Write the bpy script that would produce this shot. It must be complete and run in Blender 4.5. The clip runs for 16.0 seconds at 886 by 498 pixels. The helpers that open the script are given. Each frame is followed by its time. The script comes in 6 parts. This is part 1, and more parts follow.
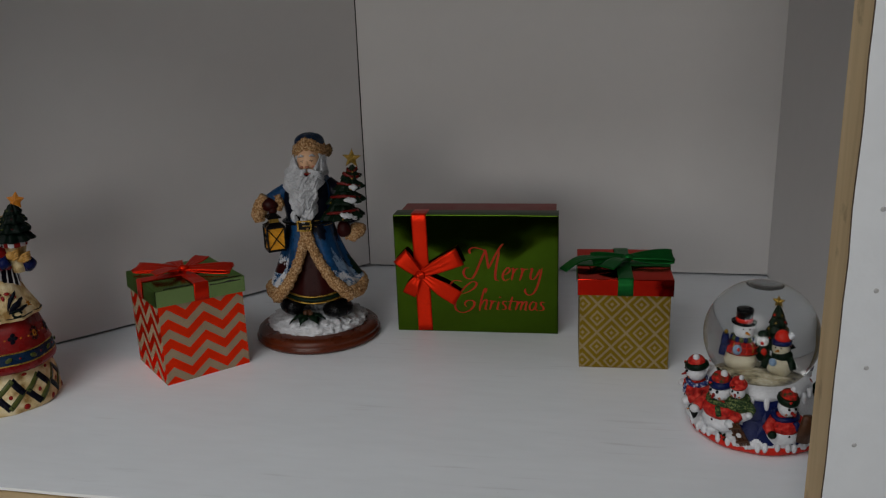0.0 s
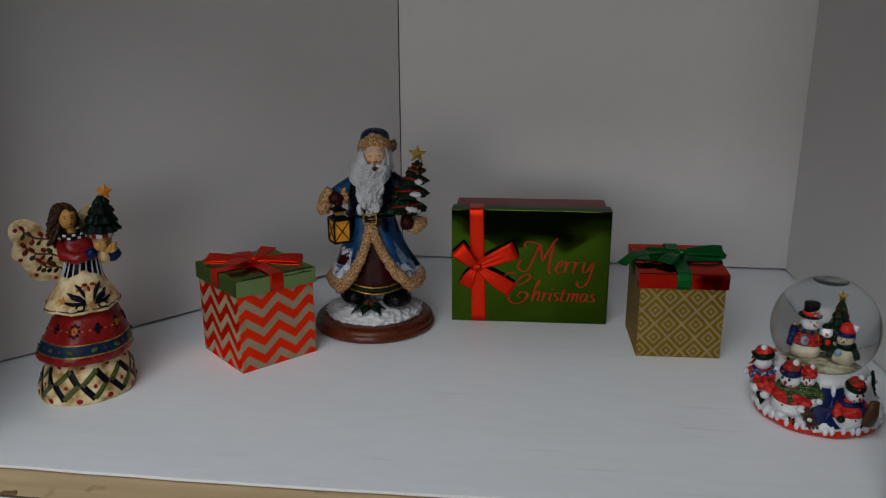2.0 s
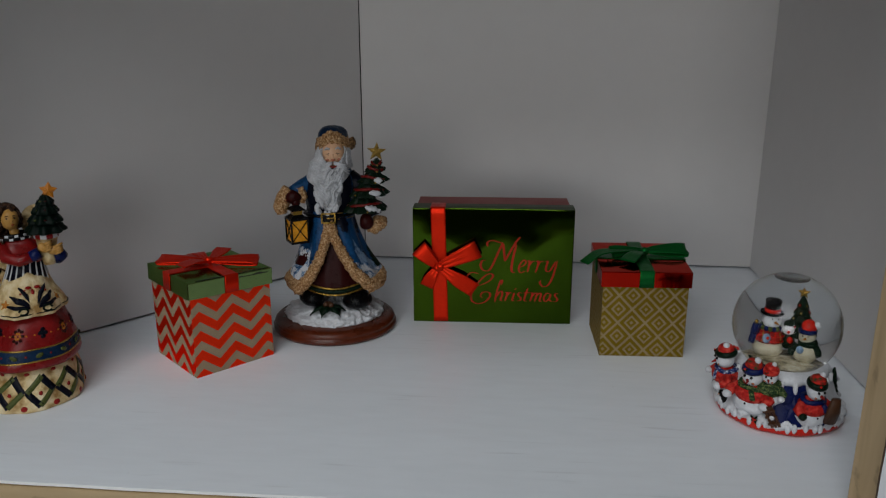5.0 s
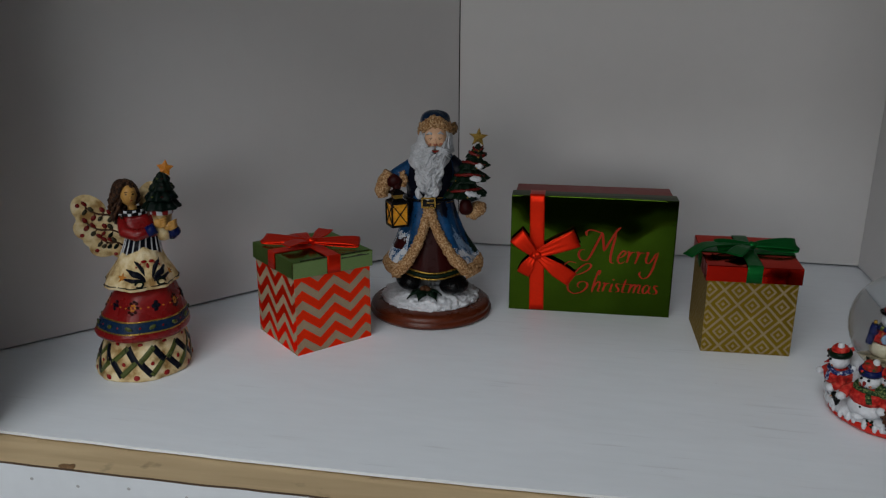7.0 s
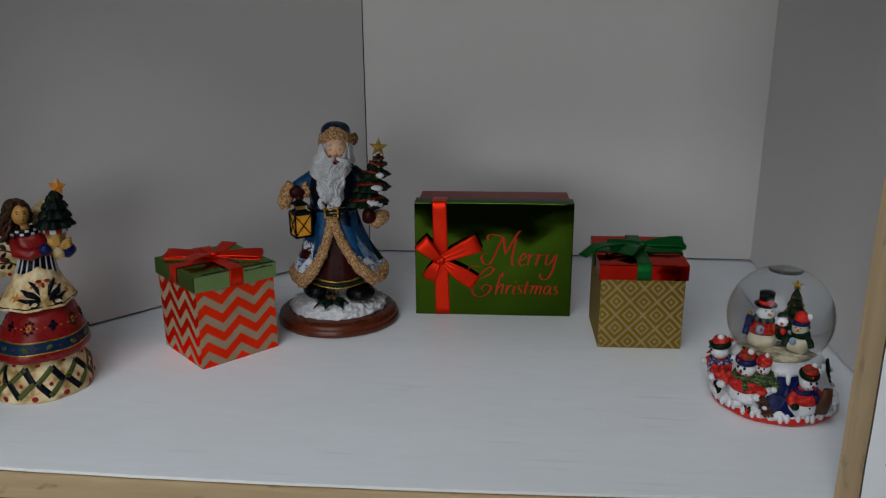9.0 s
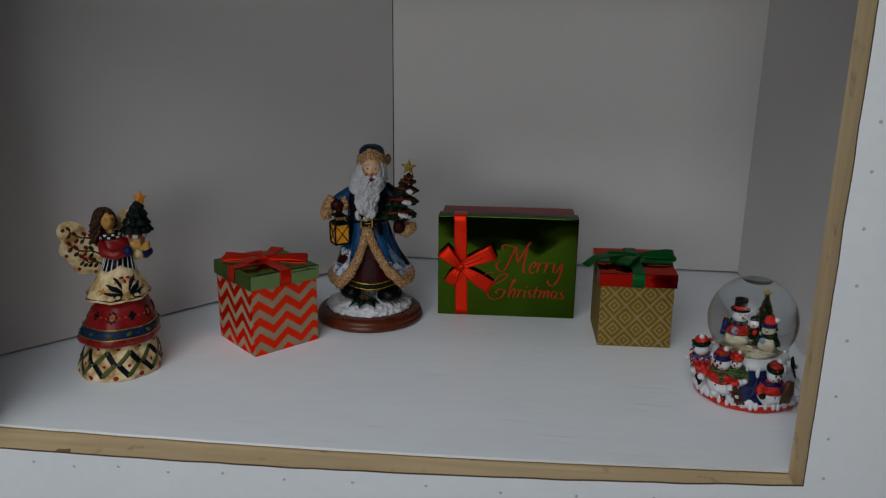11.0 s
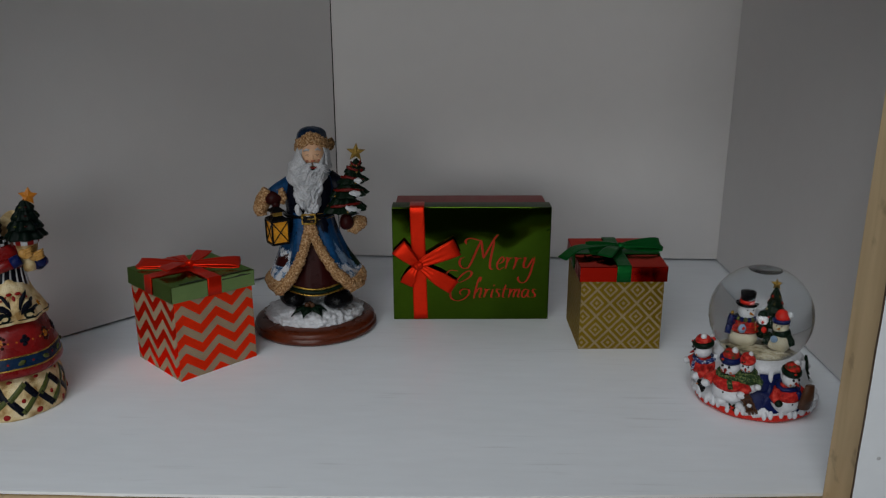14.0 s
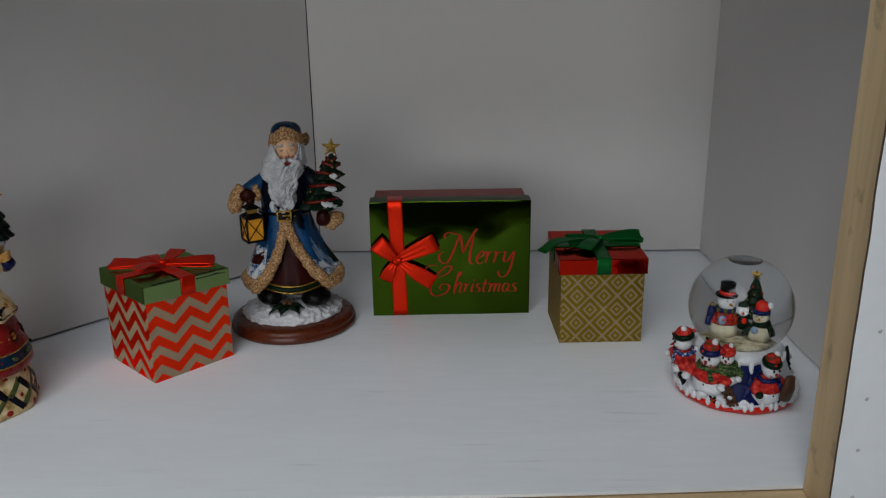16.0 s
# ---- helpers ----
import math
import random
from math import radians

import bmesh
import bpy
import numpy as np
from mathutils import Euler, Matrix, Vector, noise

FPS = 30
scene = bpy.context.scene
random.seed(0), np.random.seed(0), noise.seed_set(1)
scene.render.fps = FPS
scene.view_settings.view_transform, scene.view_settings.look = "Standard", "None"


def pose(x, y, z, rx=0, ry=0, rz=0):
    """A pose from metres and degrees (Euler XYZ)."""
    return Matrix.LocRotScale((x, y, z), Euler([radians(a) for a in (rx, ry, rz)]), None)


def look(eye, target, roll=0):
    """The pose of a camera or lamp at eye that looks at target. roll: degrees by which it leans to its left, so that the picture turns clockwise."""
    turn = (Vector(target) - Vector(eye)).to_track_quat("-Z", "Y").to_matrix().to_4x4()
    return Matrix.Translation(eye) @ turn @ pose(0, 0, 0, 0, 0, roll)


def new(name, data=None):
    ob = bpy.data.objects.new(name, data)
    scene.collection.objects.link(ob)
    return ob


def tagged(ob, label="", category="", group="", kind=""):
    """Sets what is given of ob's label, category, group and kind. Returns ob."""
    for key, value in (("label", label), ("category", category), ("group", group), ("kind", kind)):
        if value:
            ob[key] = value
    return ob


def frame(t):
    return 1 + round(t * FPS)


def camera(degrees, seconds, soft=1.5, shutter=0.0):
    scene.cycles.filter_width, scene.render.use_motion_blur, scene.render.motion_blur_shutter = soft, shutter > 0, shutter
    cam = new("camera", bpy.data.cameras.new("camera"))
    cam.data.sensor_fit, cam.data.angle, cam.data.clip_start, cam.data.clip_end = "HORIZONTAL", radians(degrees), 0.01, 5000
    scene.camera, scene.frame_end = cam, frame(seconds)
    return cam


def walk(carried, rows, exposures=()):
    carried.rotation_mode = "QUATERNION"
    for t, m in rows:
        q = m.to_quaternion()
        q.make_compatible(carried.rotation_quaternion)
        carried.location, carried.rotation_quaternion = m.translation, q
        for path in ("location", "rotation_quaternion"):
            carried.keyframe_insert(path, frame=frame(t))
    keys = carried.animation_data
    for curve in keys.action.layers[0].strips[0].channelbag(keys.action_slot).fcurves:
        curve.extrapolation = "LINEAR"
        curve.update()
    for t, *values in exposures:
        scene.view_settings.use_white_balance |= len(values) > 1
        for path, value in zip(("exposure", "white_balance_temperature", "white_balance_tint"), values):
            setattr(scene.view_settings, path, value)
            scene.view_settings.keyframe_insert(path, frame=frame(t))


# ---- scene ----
cam = camera(57.4, 16.0, 1.25)
PATH = [
    (0, (0.017, -0.005, 0.381), (-0.365, 1.881, -0.163), -1.9),
    (0.5, (-0.055, -0.024, 0.38), (-0.228, 1.865, -0.255), -1.7),
    (1, (-0.105, -0.048, 0.387), (-0.312, 1.839, -0.242), -0.6),
    (1.5, (-0.114, -0.052, 0.391), (-0.342, 1.839, -0.219), -0.6),
    (2, (-0.115, -0.06, 0.401), (-0.366, 1.838, -0.176), -0.2),
    (2.5, (-0.116, -0.062, 0.402), (-0.367, 1.84, -0.164), -0.3),
    (3, (-0.111, -0.061, 0.4), (-0.345, 1.844, -0.163), -0.4),
    (3.5, (-0.108, -0.053, 0.398), (-0.291, 1.858, -0.162), 0.1),
    (4, (-0.102, -0.044, 0.399), (-0.276, 1.866, -0.17), 0.1),
    (4.2, (-0.103, -0.044, 0.397), (-0.278, 1.865, -0.173), 0.1),
    (6.3, (-0.103, -0.037, 0.391), (-0.334, 1.859, -0.202), 0.2),
    (6.5, (-0.118, -0.039, 0.397), (-0.384, 1.848, -0.21), 0.7),
    (7, (-0.132, -0.044, 0.389), (-0.496, 1.829, -0.21), 0.2),
    (7.5, (-0.118, -0.037, 0.393), (-0.415, 1.841, -0.23), 0.3),
    (8, (-0.099, -0.034, 0.391), (-0.333, 1.851, -0.237), -0.3),
    (8.5, (-0.093, -0.039, 0.395), (-0.307, 1.853, -0.215), -0.2),
    (8.7, (-0.09, -0.043, 0.395), (-0.297, 1.854, -0.205), -0.4),
    (10.8, (-0.092, -0.190, 0.440), (-0.319, 1.714, -0.119), 0.6),
    (11, (-0.094, -0.195, 0.439), (-0.32, 1.709, -0.129), 0.6),
    (11.5, (-0.082, -0.213, 0.446), (-0.323, 1.69, -0.122), 0.2),
    (12, (-0.079, -0.182, 0.439), (-0.336, 1.723, -0.115), -0.3),
    (12.5, (-0.118, -0.111, 0.42), (-0.232, 1.81, -0.122), -0.5),
    (13, (-0.129, -0.074, 0.406), (-0.223, 1.847, -0.142), 0.2),
    (13.5, (-0.131, -0.06, 0.4), (-0.222, 1.855, -0.17), -0.4),
    (14, (-0.13, -0.054, 0.399), (-0.208, 1.858, -0.183), -0.1),
    (14.5, (-0.123, -0.05, 0.396), (-0.168, 1.86, -0.196), -0.3),
    (15, (-0.119, -0.048, 0.401), (-0.158, 1.861, -0.195), -0.7),
    (15.5, (-0.113, -0.045, 0.399), (-0.15, 1.864, -0.195), -0.9),
    (16, (-0.115, -0.041, 0.397), (-0.171, 1.867, -0.201), -0.8),
]
walk(cam, [(t, look(eye, target, roll)) for t, eye, target, roll in PATH],
     [(0.0, -0.36, 6890, 12), (0.6, -0.27, 6890, 12), (1.0, -0.24, 6820, 12), (1.5, -0.22, 6700, 12), (2.0, -0.22, 6630, 11), (4.0, -0.24, 6560, 10), (6.5, -0.22, 6540, 10), (7.5, -0.22, 6520, 10), (8.0, -0.09, 6520, 10),
      (8.5, -0.09, 6520, 10), (11.0, -0.33, 6550, 10), (12.0, -0.38, 6570, 10), (12.5, -0.38, 6570, 10), (13.0, -0.32, 6560, 10), (14.0, -0.24, 6560, 10), (14.5, -0.11, 6560, 10), (15.5, -0.22, 6560, 10), (16.0, -0.11, 6560, 10)])


# ---- light ----
world = bpy.data.worlds.new("world")
scene.world = world
world.use_nodes = True
wn = world.node_tree.nodes
sky = wn.new("ShaderNodeTexSky")
sky.sky_type = "NISHITA"
sky.sun_disc = False
sky.sun_elevation, sky.sun_rotation = radians(35), radians(200)
world.node_tree.links.new(sky.outputs[0], wn["Background"].inputs[0])
wn["Background"].inputs[1].default_value = 0.05
WINDOW_WATTS, FILL_WATTS = 42.0, 30.0
WINDOW_COLOUR = (0.92, 0.96, 0.975)
scene.view_settings.exposure = 0.0


# ---- materials ----
def surf(name, colour, rough=0.5, metal=0.0, var=0.12, scale=60.0, bump=0.0, bump_scale=300.0, coat=0.0, stretch=(1, 1, 1), rvar=0.1, detail=4.0, spec=0.5):
    """A painted or raw surface: base colour varied at two scales, with fine relief."""
    m = bpy.data.materials.new(name)
    m.use_nodes = True
    nt = m.node_tree
    n, l = nt.nodes, nt.links
    b = n["Principled BSDF"]
    co = n.new("ShaderNodeTexCoord")
    mp = n.new("ShaderNodeMapping")
    mp.inputs["Scale"].default_value = stretch
    l.new(co.outputs["Object"], mp.inputs["Vector"])
    big, fine = n.new("ShaderNodeTexNoise"), n.new("ShaderNodeTexNoise")
    for node, sc in ((big, scale), (fine, scale * 7)):
        node.inputs["Scale"].default_value = sc
        node.inputs["Detail"].default_value = detail
        l.new(mp.outputs[0], node.inputs["Vector"])
    add = n.new("ShaderNodeMath")
    add.operation = "ADD"
    l.new(big.outputs["Fac"], add.inputs[0]), l.new(fine.outputs["Fac"], add.inputs[1])
    ramp = n.new("ShaderNodeMapRange")
    ramp.inputs["From Min"].default_value, ramp.inputs["From Max"].default_value = 0.6, 1.4
    ramp.inputs["To Min"].default_value, ramp.inputs["To Max"].default_value = 1 - var, 1 + var
    l.new(add.outputs[0], ramp.inputs["Value"])
    mul = n.new("ShaderNodeVectorMath")
    mul.operation = "SCALE"
    mul.inputs[0].default_value = colour
    l.new(ramp.outputs[0], mul.inputs["Scale"])
    l.new(mul.outputs[0], b.inputs["Base Color"])
    rr = n.new("ShaderNodeMapRange")
    rr.inputs["To Min"].default_value, rr.inputs["To Max"].default_value = max(0.02, rough - rvar), min(1, rough + rvar)
    l.new(big.outputs["Fac"], rr.inputs["Value"])
    l.new(rr.outputs[0], b.inputs["Roughness"])
    b.inputs["Metallic"].default_value = metal
    b.inputs["Coat Weight"].default_value = coat
    b.inputs["Specular IOR Level"].default_value = spec
    if bump:
        bn, bt = n.new("ShaderNodeBump"), n.new("ShaderNodeTexNoise")
        bt.inputs["Scale"].default_value = bump_scale
        bt.inputs["Detail"].default_value = 4
        l.new(mp.outputs[0], bt.inputs["Vector"])
        bn.inputs["Strength"].default_value = bump
        bn.inputs["Distance"].default_value = 0.002
        l.new(bt.outputs["Fac"], bn.inputs["Height"])
        l.new(bn.outputs[0], b.inputs["Normal"])
    return m


def math_node(nt, op, a, b=None, c=None):
    node = nt.nodes.new("ShaderNodeMath")
    node.operation = op
    for i, v in enumerate((a, b, c)):
        if v is None:
            continue
        if isinstance(v, (int, float)):
            node.inputs[i].default_value = v
        else:
            nt.links.new(v, node.inputs[i])
    return node.outputs[0]


def printed(name, pattern, first, second, rough, metal, edge):
    """Printed wrapping board: pattern(nt, u, z) gives 1 where the second ink lies. u runs round the box."""
    m = bpy.data.materials.new(name)
    m.use_nodes = True
    nt = m.node_tree
    b = nt.nodes["Principled BSDF"]
    b.inputs["Specular IOR Level"].default_value = 0.0
    b.inputs["Specular Tint"].default_value = (*edge, 1)
    co = nt.nodes.new("ShaderNodeTexCoord")
    sep = nt.nodes.new("ShaderNodeSeparateXYZ")
    nt.links.new(co.outputs["Object"], sep.inputs[0])
    u = math_node(nt, "SUBTRACT", sep.outputs[0], sep.outputs[1])
    fac = pattern(nt, u, sep.outputs[2])
    grain = nt.nodes.new("ShaderNodeTexNoise")
    grain.inputs["Scale"].default_value = 900
    grain.inputs["Detail"].default_value = 3
    nt.links.new(co.outputs["Object"], grain.inputs["Vector"])
    cloud = nt.nodes.new("ShaderNodeTexNoise")
    cloud.inputs["Scale"].default_value = 40
    nt.links.new(co.outputs["Object"], cloud.inputs["Vector"])
    mix = nt.nodes.new("ShaderNodeMix")
    mix.data_type = "RGBA"
    mix.inputs["A"].default_value, mix.inputs["B"].default_value = (*first, 1), (*second, 1)
    nt.links.new(fac, mix.inputs["Factor"])
    tone = math_node(nt, "MULTIPLY_ADD", math_node(nt, "ADD", grain.outputs["Fac"], cloud.outputs["Fac"]), 0.35, 0.65)
    mul = nt.nodes.new("ShaderNodeVectorMath")
    mul.operation = "SCALE"
    nt.links.new(mix.outputs["Result"], mul.inputs[0])
    nt.links.new(tone, mul.inputs["Scale"])
    nt.links.new(mul.outputs[0], b.inputs["Base Color"])
    nt.links.new(math_node(nt, "MULTIPLY_ADD", fac, rough[1] - rough[0], rough[0]), b.inputs["Roughness"])
    nt.links.new(math_node(nt, "MULTIPLY_ADD", fac, metal[1] - metal[0], metal[0]), b.inputs["Metallic"])
    bn = nt.nodes.new("ShaderNodeBump")
    bn.inputs["Strength"].default_value, bn.inputs["Distance"].default_value = 0.15, 0.001
    nt.links.new(math_node(nt, "ADD", math_node(nt, "MULTIPLY", fac, 0.4), grain.outputs["Fac"]), bn.inputs["Height"])
    nt.links.new(bn.outputs[0], b.inputs["Normal"])
    return m


def zigzag(nt, u, z):
    # the sheet is glued on in two pieces: the zigzag on one side is steeper and a little out of step
    steep = math_node(nt, "LESS_THAN", u, 0.0)
    tri = math_node(nt, "PINGPONG", math_node(nt, "ADD", u, math_node(nt, "MULTIPLY_ADD", steep, -0.0029, 1.0032)), 0.02025)
    tall = math_node(nt, "MULTIPLY", tri, math_node(nt, "MULTIPLY_ADD", steep, 0.21, 0.79))
    h = math_node(nt, "ADD", math_node(nt, "ADD", z, tall), math_node(nt, "MULTIPLY_ADD", steep, -0.0019, 0.0225 * 40 + 0.0134))
    f = math_node(nt, "FRACT", math_node(nt, "DIVIDE", h, 0.0225))
    return math_node(nt, "GREATER_THAN", f, 0.47)


def diamonds(nt, u, z):
    across = math_node(nt, "ADD", math_node(nt, "DIVIDE", math_node(nt, "SUBTRACT", u, 0.035), 0.0315), 40.5)
    along = math_node(nt, "DIVIDE", math_node(nt, "SUBTRACT", z, 0.0755), 0.0335)
    cells = []
    for sign in ("ADD", "SUBTRACT"):
        s = math_node(nt, sign, across, along)
        cells.append(math_node(nt, "ABSOLUTE", math_node(nt, "SUBTRACT", math_node(nt, "FRACT", s), 0.5)))
    d = math_node(nt, "MAXIMUM", cells[0], cells[1])
    ring = lambda lo, hi: math_node(nt, "MULTIPLY", math_node(nt, "GREATER_THAN", d, lo), math_node(nt, "LESS_THAN", d, hi))
    return math_node(nt, "ADD", ring(0.28, 0.445), ring(0.07, 0.19))


def foil(name, colour, rough, wave, wave_scale, metal=1.0, rvar=0.05, edge=(1, 1, 1)):
    m = surf(name, colour, rough, metal, 0.06, 30, 0.0, rvar=rvar)
    nt = m.node_tree
    nt.nodes["Principled BSDF"].inputs["Specular Tint"].default_value = (*edge, 1)
    co = nt.nodes.new("ShaderNodeTexCoord")
    t1, bn = nt.nodes.new("ShaderNodeTexNoise"), nt.nodes.new("ShaderNodeBump")
    t1.inputs["Scale"].default_value, t1.inputs["Detail"].default_value = wave_scale, 2
    nt.links.new(co.outputs["Object"], t1.inputs["Vector"])
    bn.inputs["Strength"].default_value, bn.inputs["Distance"].default_value = wave, 0.01
    nt.links.new(t1.outputs["Fac"], bn.inputs["Height"])
    nt.links.new(bn.outputs[0], nt.nodes["Principled BSDF"].inputs["Normal"])
    return m


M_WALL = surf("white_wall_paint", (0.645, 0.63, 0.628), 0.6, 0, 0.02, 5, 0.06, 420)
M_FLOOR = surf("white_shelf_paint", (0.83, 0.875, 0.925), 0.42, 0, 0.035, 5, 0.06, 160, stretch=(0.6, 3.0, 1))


def scuffed(m, amount):
    """Thin grey drag marks and a few dark specks over a painted board."""
    nt = m.node_tree
    b = nt.nodes["Principled BSDF"]
    source = b.inputs["Base Color"].links[0].from_socket
    co = nt.nodes.new("ShaderNodeTexCoord")

    def marks(scale, stretch, low, high):
        mp, t = nt.nodes.new("ShaderNodeMapping"), nt.nodes.new("ShaderNodeTexNoise")
        mp.inputs["Scale"].default_value = stretch
        nt.links.new(co.outputs["Object"], mp.inputs["Vector"])
        nt.links.new(mp.outputs[0], t.inputs["Vector"])
        t.inputs["Scale"].default_value, t.inputs["Detail"].default_value = scale, 3
        r = nt.nodes.new("ShaderNodeMapRange")
        r.inputs["From Min"].default_value, r.inputs["From Max"].default_value = low, high
        nt.links.new(t.outputs["Fac"], r.inputs["Value"])
        return r.outputs[0]
    drag = math_node(nt, "MULTIPLY", marks(20, (0.55, 9, 1), 0.60, 0.72), marks(7, (1, 1.6, 1), 0.50, 0.66))
    speck = math_node(nt, "MULTIPLY", marks(170, (1, 1, 1), 0.735, 0.78), 0.8)
    dirt = math_node(nt, "MULTIPLY", math_node(nt, "MAXIMUM", drag, speck), amount)
    mix = nt.nodes.new("ShaderNodeMix")
    mix.data_type = "RGBA"
    nt.links.new(source, mix.inputs["A"])
    mix.inputs["B"].default_value = (0.30, 0.30, 0.32, 1)
    nt.links.new(dirt, mix.inputs["Factor"])
    nt.links.new(mix.outputs["Result"], b.inputs["Base Color"])


scuffed(M_FLOOR, 0.22)
M_PANEL = surf("white_panel_paint", (0.77, 0.80, 0.84), 0.5, 0, 0.03, 12, 0.08, 300)
M_EDGE = surf("raw_board_edge", (0.10, 0.06, 0.035), 0.85, 0, 0.3, 80, 0.4, 500)
# near-black colour standing in for the shade inside gaps
M_VOID = surf("gap_shade_dark", (0.025, 0.022, 0.02), 0.9, 0, 0.3, 30)
# greys of the added room, kept dark so the foils reflect little
M_ROOM = surf("unseen_room_grey", (0.09, 0.09, 0.09), 0.8, 0, 0.06, 2)
M_ROOM_FLOOR = surf("unseen_room_floor_dark", (0.022, 0.022, 0.022), 0.9, 0, 0.25, 3, 0.3, 60)
M_SCREW = surf("zinc_screw", (0.46, 0.46, 0.47), 0.5, 0.0, 0.2, 900)


def pine():
    m = bpy.data.materials.new("pine_board")
    m.use_nodes = True
    nt = m.node_tree
    n, l = nt.nodes, nt.links
    b = n["Principled BSDF"]
    co, mp = n.new("ShaderNodeTexCoord"), n.new("ShaderNodeMapping")
    mp.inputs["Scale"].default_value = (1.2, 13, 13)
    l.new(co.outputs["Object"], mp.inputs["Vector"])
    grain = n.new("ShaderNodeTexNoise")
    grain.inputs["Scale"].default_value, grain.inputs["Detail"].default_value, grain.inputs["Distortion"].default_value = 3.5, 6, 0.6
    l.new(mp.outputs[0], grain.inputs["Vector"])
    ramp = n.new("ShaderNodeValToRGB")
    e = ramp.color_ramp.elements
    e[0].position, e[0].color = 0.28, (0.50, 0.36, 0.20, 1)
    e[1].position, e[1].color = 0.66, (0.67, 0.51, 0.30, 1)
    l.new(grain.outputs["Fac"], ramp.inputs["Fac"])
    spot = n.new("ShaderNodeTexNoise")
    spot.inputs["Scale"].default_value, spot.inputs["Detail"].default_value = 38, 5
    l.new(co.outputs["Object"], spot.inputs["Vector"])
    sm = n.new("ShaderNodeMapRange")
    sm.inputs["From Min"].default_value, sm.inputs["From Max"].default_value = 0.62, 0.74
    sm.inputs["To Min"].default_value, sm.inputs["To Max"].default_value = 1.0, 0.55
    l.new(spot.outputs["Fac"], sm.inputs["Value"])
    mul = n.new("ShaderNodeVectorMath")
    mul.operation = "SCALE"
    l.new(ramp.outputs["Color"], mul.inputs[0]), l.new(sm.outputs[0], mul.inputs["Scale"])
    l.new(mul.outputs[0], b.inputs["Base Color"])
    b.inputs["Roughness"].default_value = 0.75
    bn = n.new("ShaderNodeBump")
    bn.inputs["Strength"].default_value, bn.inputs["Distance"].default_value = 0.3, 0.002
    l.new(grain.outputs["Fac"], bn.inputs["Height"])
    l.new(bn.outputs[0], b.inputs["Normal"])
    return m


M_PINE = pine()
M_KNOT = surf("pine_knot", (0.24, 0.135, 0.06), 0.7, 0, 0.4, 150, 0.3, 300)

M_CHEVRON = printed("chevron_board", zigzag, (0.31, 0.228, 0.148), (0.90, 0.036, 0.008), (0.6, 0.30), (0.0, 0.82), (0.75, 0.12, 0.08))
M_DIAMOND = printed("diamond_board", diamonds, (0.275, 0.205, 0.105), (0.20, 0.130, 0.013), (0.5, 0.36), (0.0, 0.75), (0.7, 0.55, 0.25))
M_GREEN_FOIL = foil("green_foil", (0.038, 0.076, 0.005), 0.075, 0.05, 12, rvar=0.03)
# same foil for the lid's sides, their shade put into a darker, duller colour
M_GREEN_SIDE = foil("green_foil_shaded_side", (0.020, 0.045, 0.004), 0.5, 0.05, 20, 0.3)
M_RED_FOIL = foil("red_foil", (0.46, 0.014, 0.006), 0.10, 0.16, 16, rvar=0.03, edge=(1.0, 0.66, 0.62))
M_OLIVE_FOIL = foil("pale_green_foil", (0.195, 0.285, 0.10), 0.17, 0.06, 30, 1.0, edge=(0.5, 0.7, 0.45))
M_LETTER = surf("red_print", (0.34, 0.016, 0.004), 0.4, 0.3, 0.1, 200, spec=0.2)
M_RED_RIBBON = surf("red_satin", (0.64, 0.020, 0.0045), 0.36, 0.72, 0.10, 50, 0.10, 1500, spec=0.1)
M_GREEN_RIBBON = surf("green_satin", (0.004, 0.105, 0.020), 0.36, 0.6, 0.10, 50, 0.10, 1500, spec=0.1)
M_BODY_RED = surf("red_card", (0.24, 0.022, 0.014), 0.42, 0.5, 0.08, 50, spec=0.3)


def paint(name, colour, rough=0.42, var=0.22, bump=0.25, metal=0.0, scale=110, spec=0.2):
    return surf(name, [c * 0.85 for c in colour], max(0.28, rough - 0.12), metal, var, scale, bump, 900, spec=spec)


P_NAVY = paint("navy_paint", (0.0030, 0.0038, 0.010), spec=0.1)
P_BLUE = paint("blue_paint", (0.007, 0.054, 0.150), var=0.6, spec=0.14, scale=45)


def grained(name, shades, scale):
    """Dabbed paint: dark in one place, pale in the next, at the size of single tufts."""
    m = paint(name, shades[1], 0.75, 0.2, 0.6)
    nt = m.node_tree
    co, t, ramp = nt.nodes.new("ShaderNodeTexCoord"), nt.nodes.new("ShaderNodeTexNoise"), nt.nodes.new("ShaderNodeValToRGB")
    t.inputs["Scale"].default_value, t.inputs["Detail"].default_value = scale, 3
    nt.links.new(co.outputs["Object"], t.inputs["Vector"])
    nt.links.new(t.outputs["Fac"], ramp.inputs["Fac"])
    e = ramp.color_ramp.elements
    e[0].position, e[0].color = 0.34, (*shades[0], 1)
    e[1].position, e[1].color = 0.66, (*shades[2], 1)
    k = e.new(0.5)
    k.color = (*shades[1], 1)
    nt.links.new(ramp.outputs["Color"], nt.nodes["Principled BSDF"].inputs["Base Color"])
    return m


P_HAT = paint("dark_blue_paint", (0.0045, 0.019, 0.050), var=0.5, spec=0.14)
P_FUR = grained("tan_fur_paint", ((0.17, 0.075, 0.026), (0.37, 0.20, 0.082), (0.58, 0.40, 0.235)), 480)
P_POM = grained("brown_fur_paint", ((0.05, 0.024, 0.009), (0.13, 0.068, 0.024), (0.28, 0.16, 0.07)), 420)
P_STAR = paint("dull_gold_paint", (0.30, 0.185, 0.035), 0.4, 0.5, 0.3, 0.35, scale=160)
P_BEARD = paint("white_beard_paint", (0.57, 0.58, 0.61), 0.5, 0.3, 0.5, scale=80)
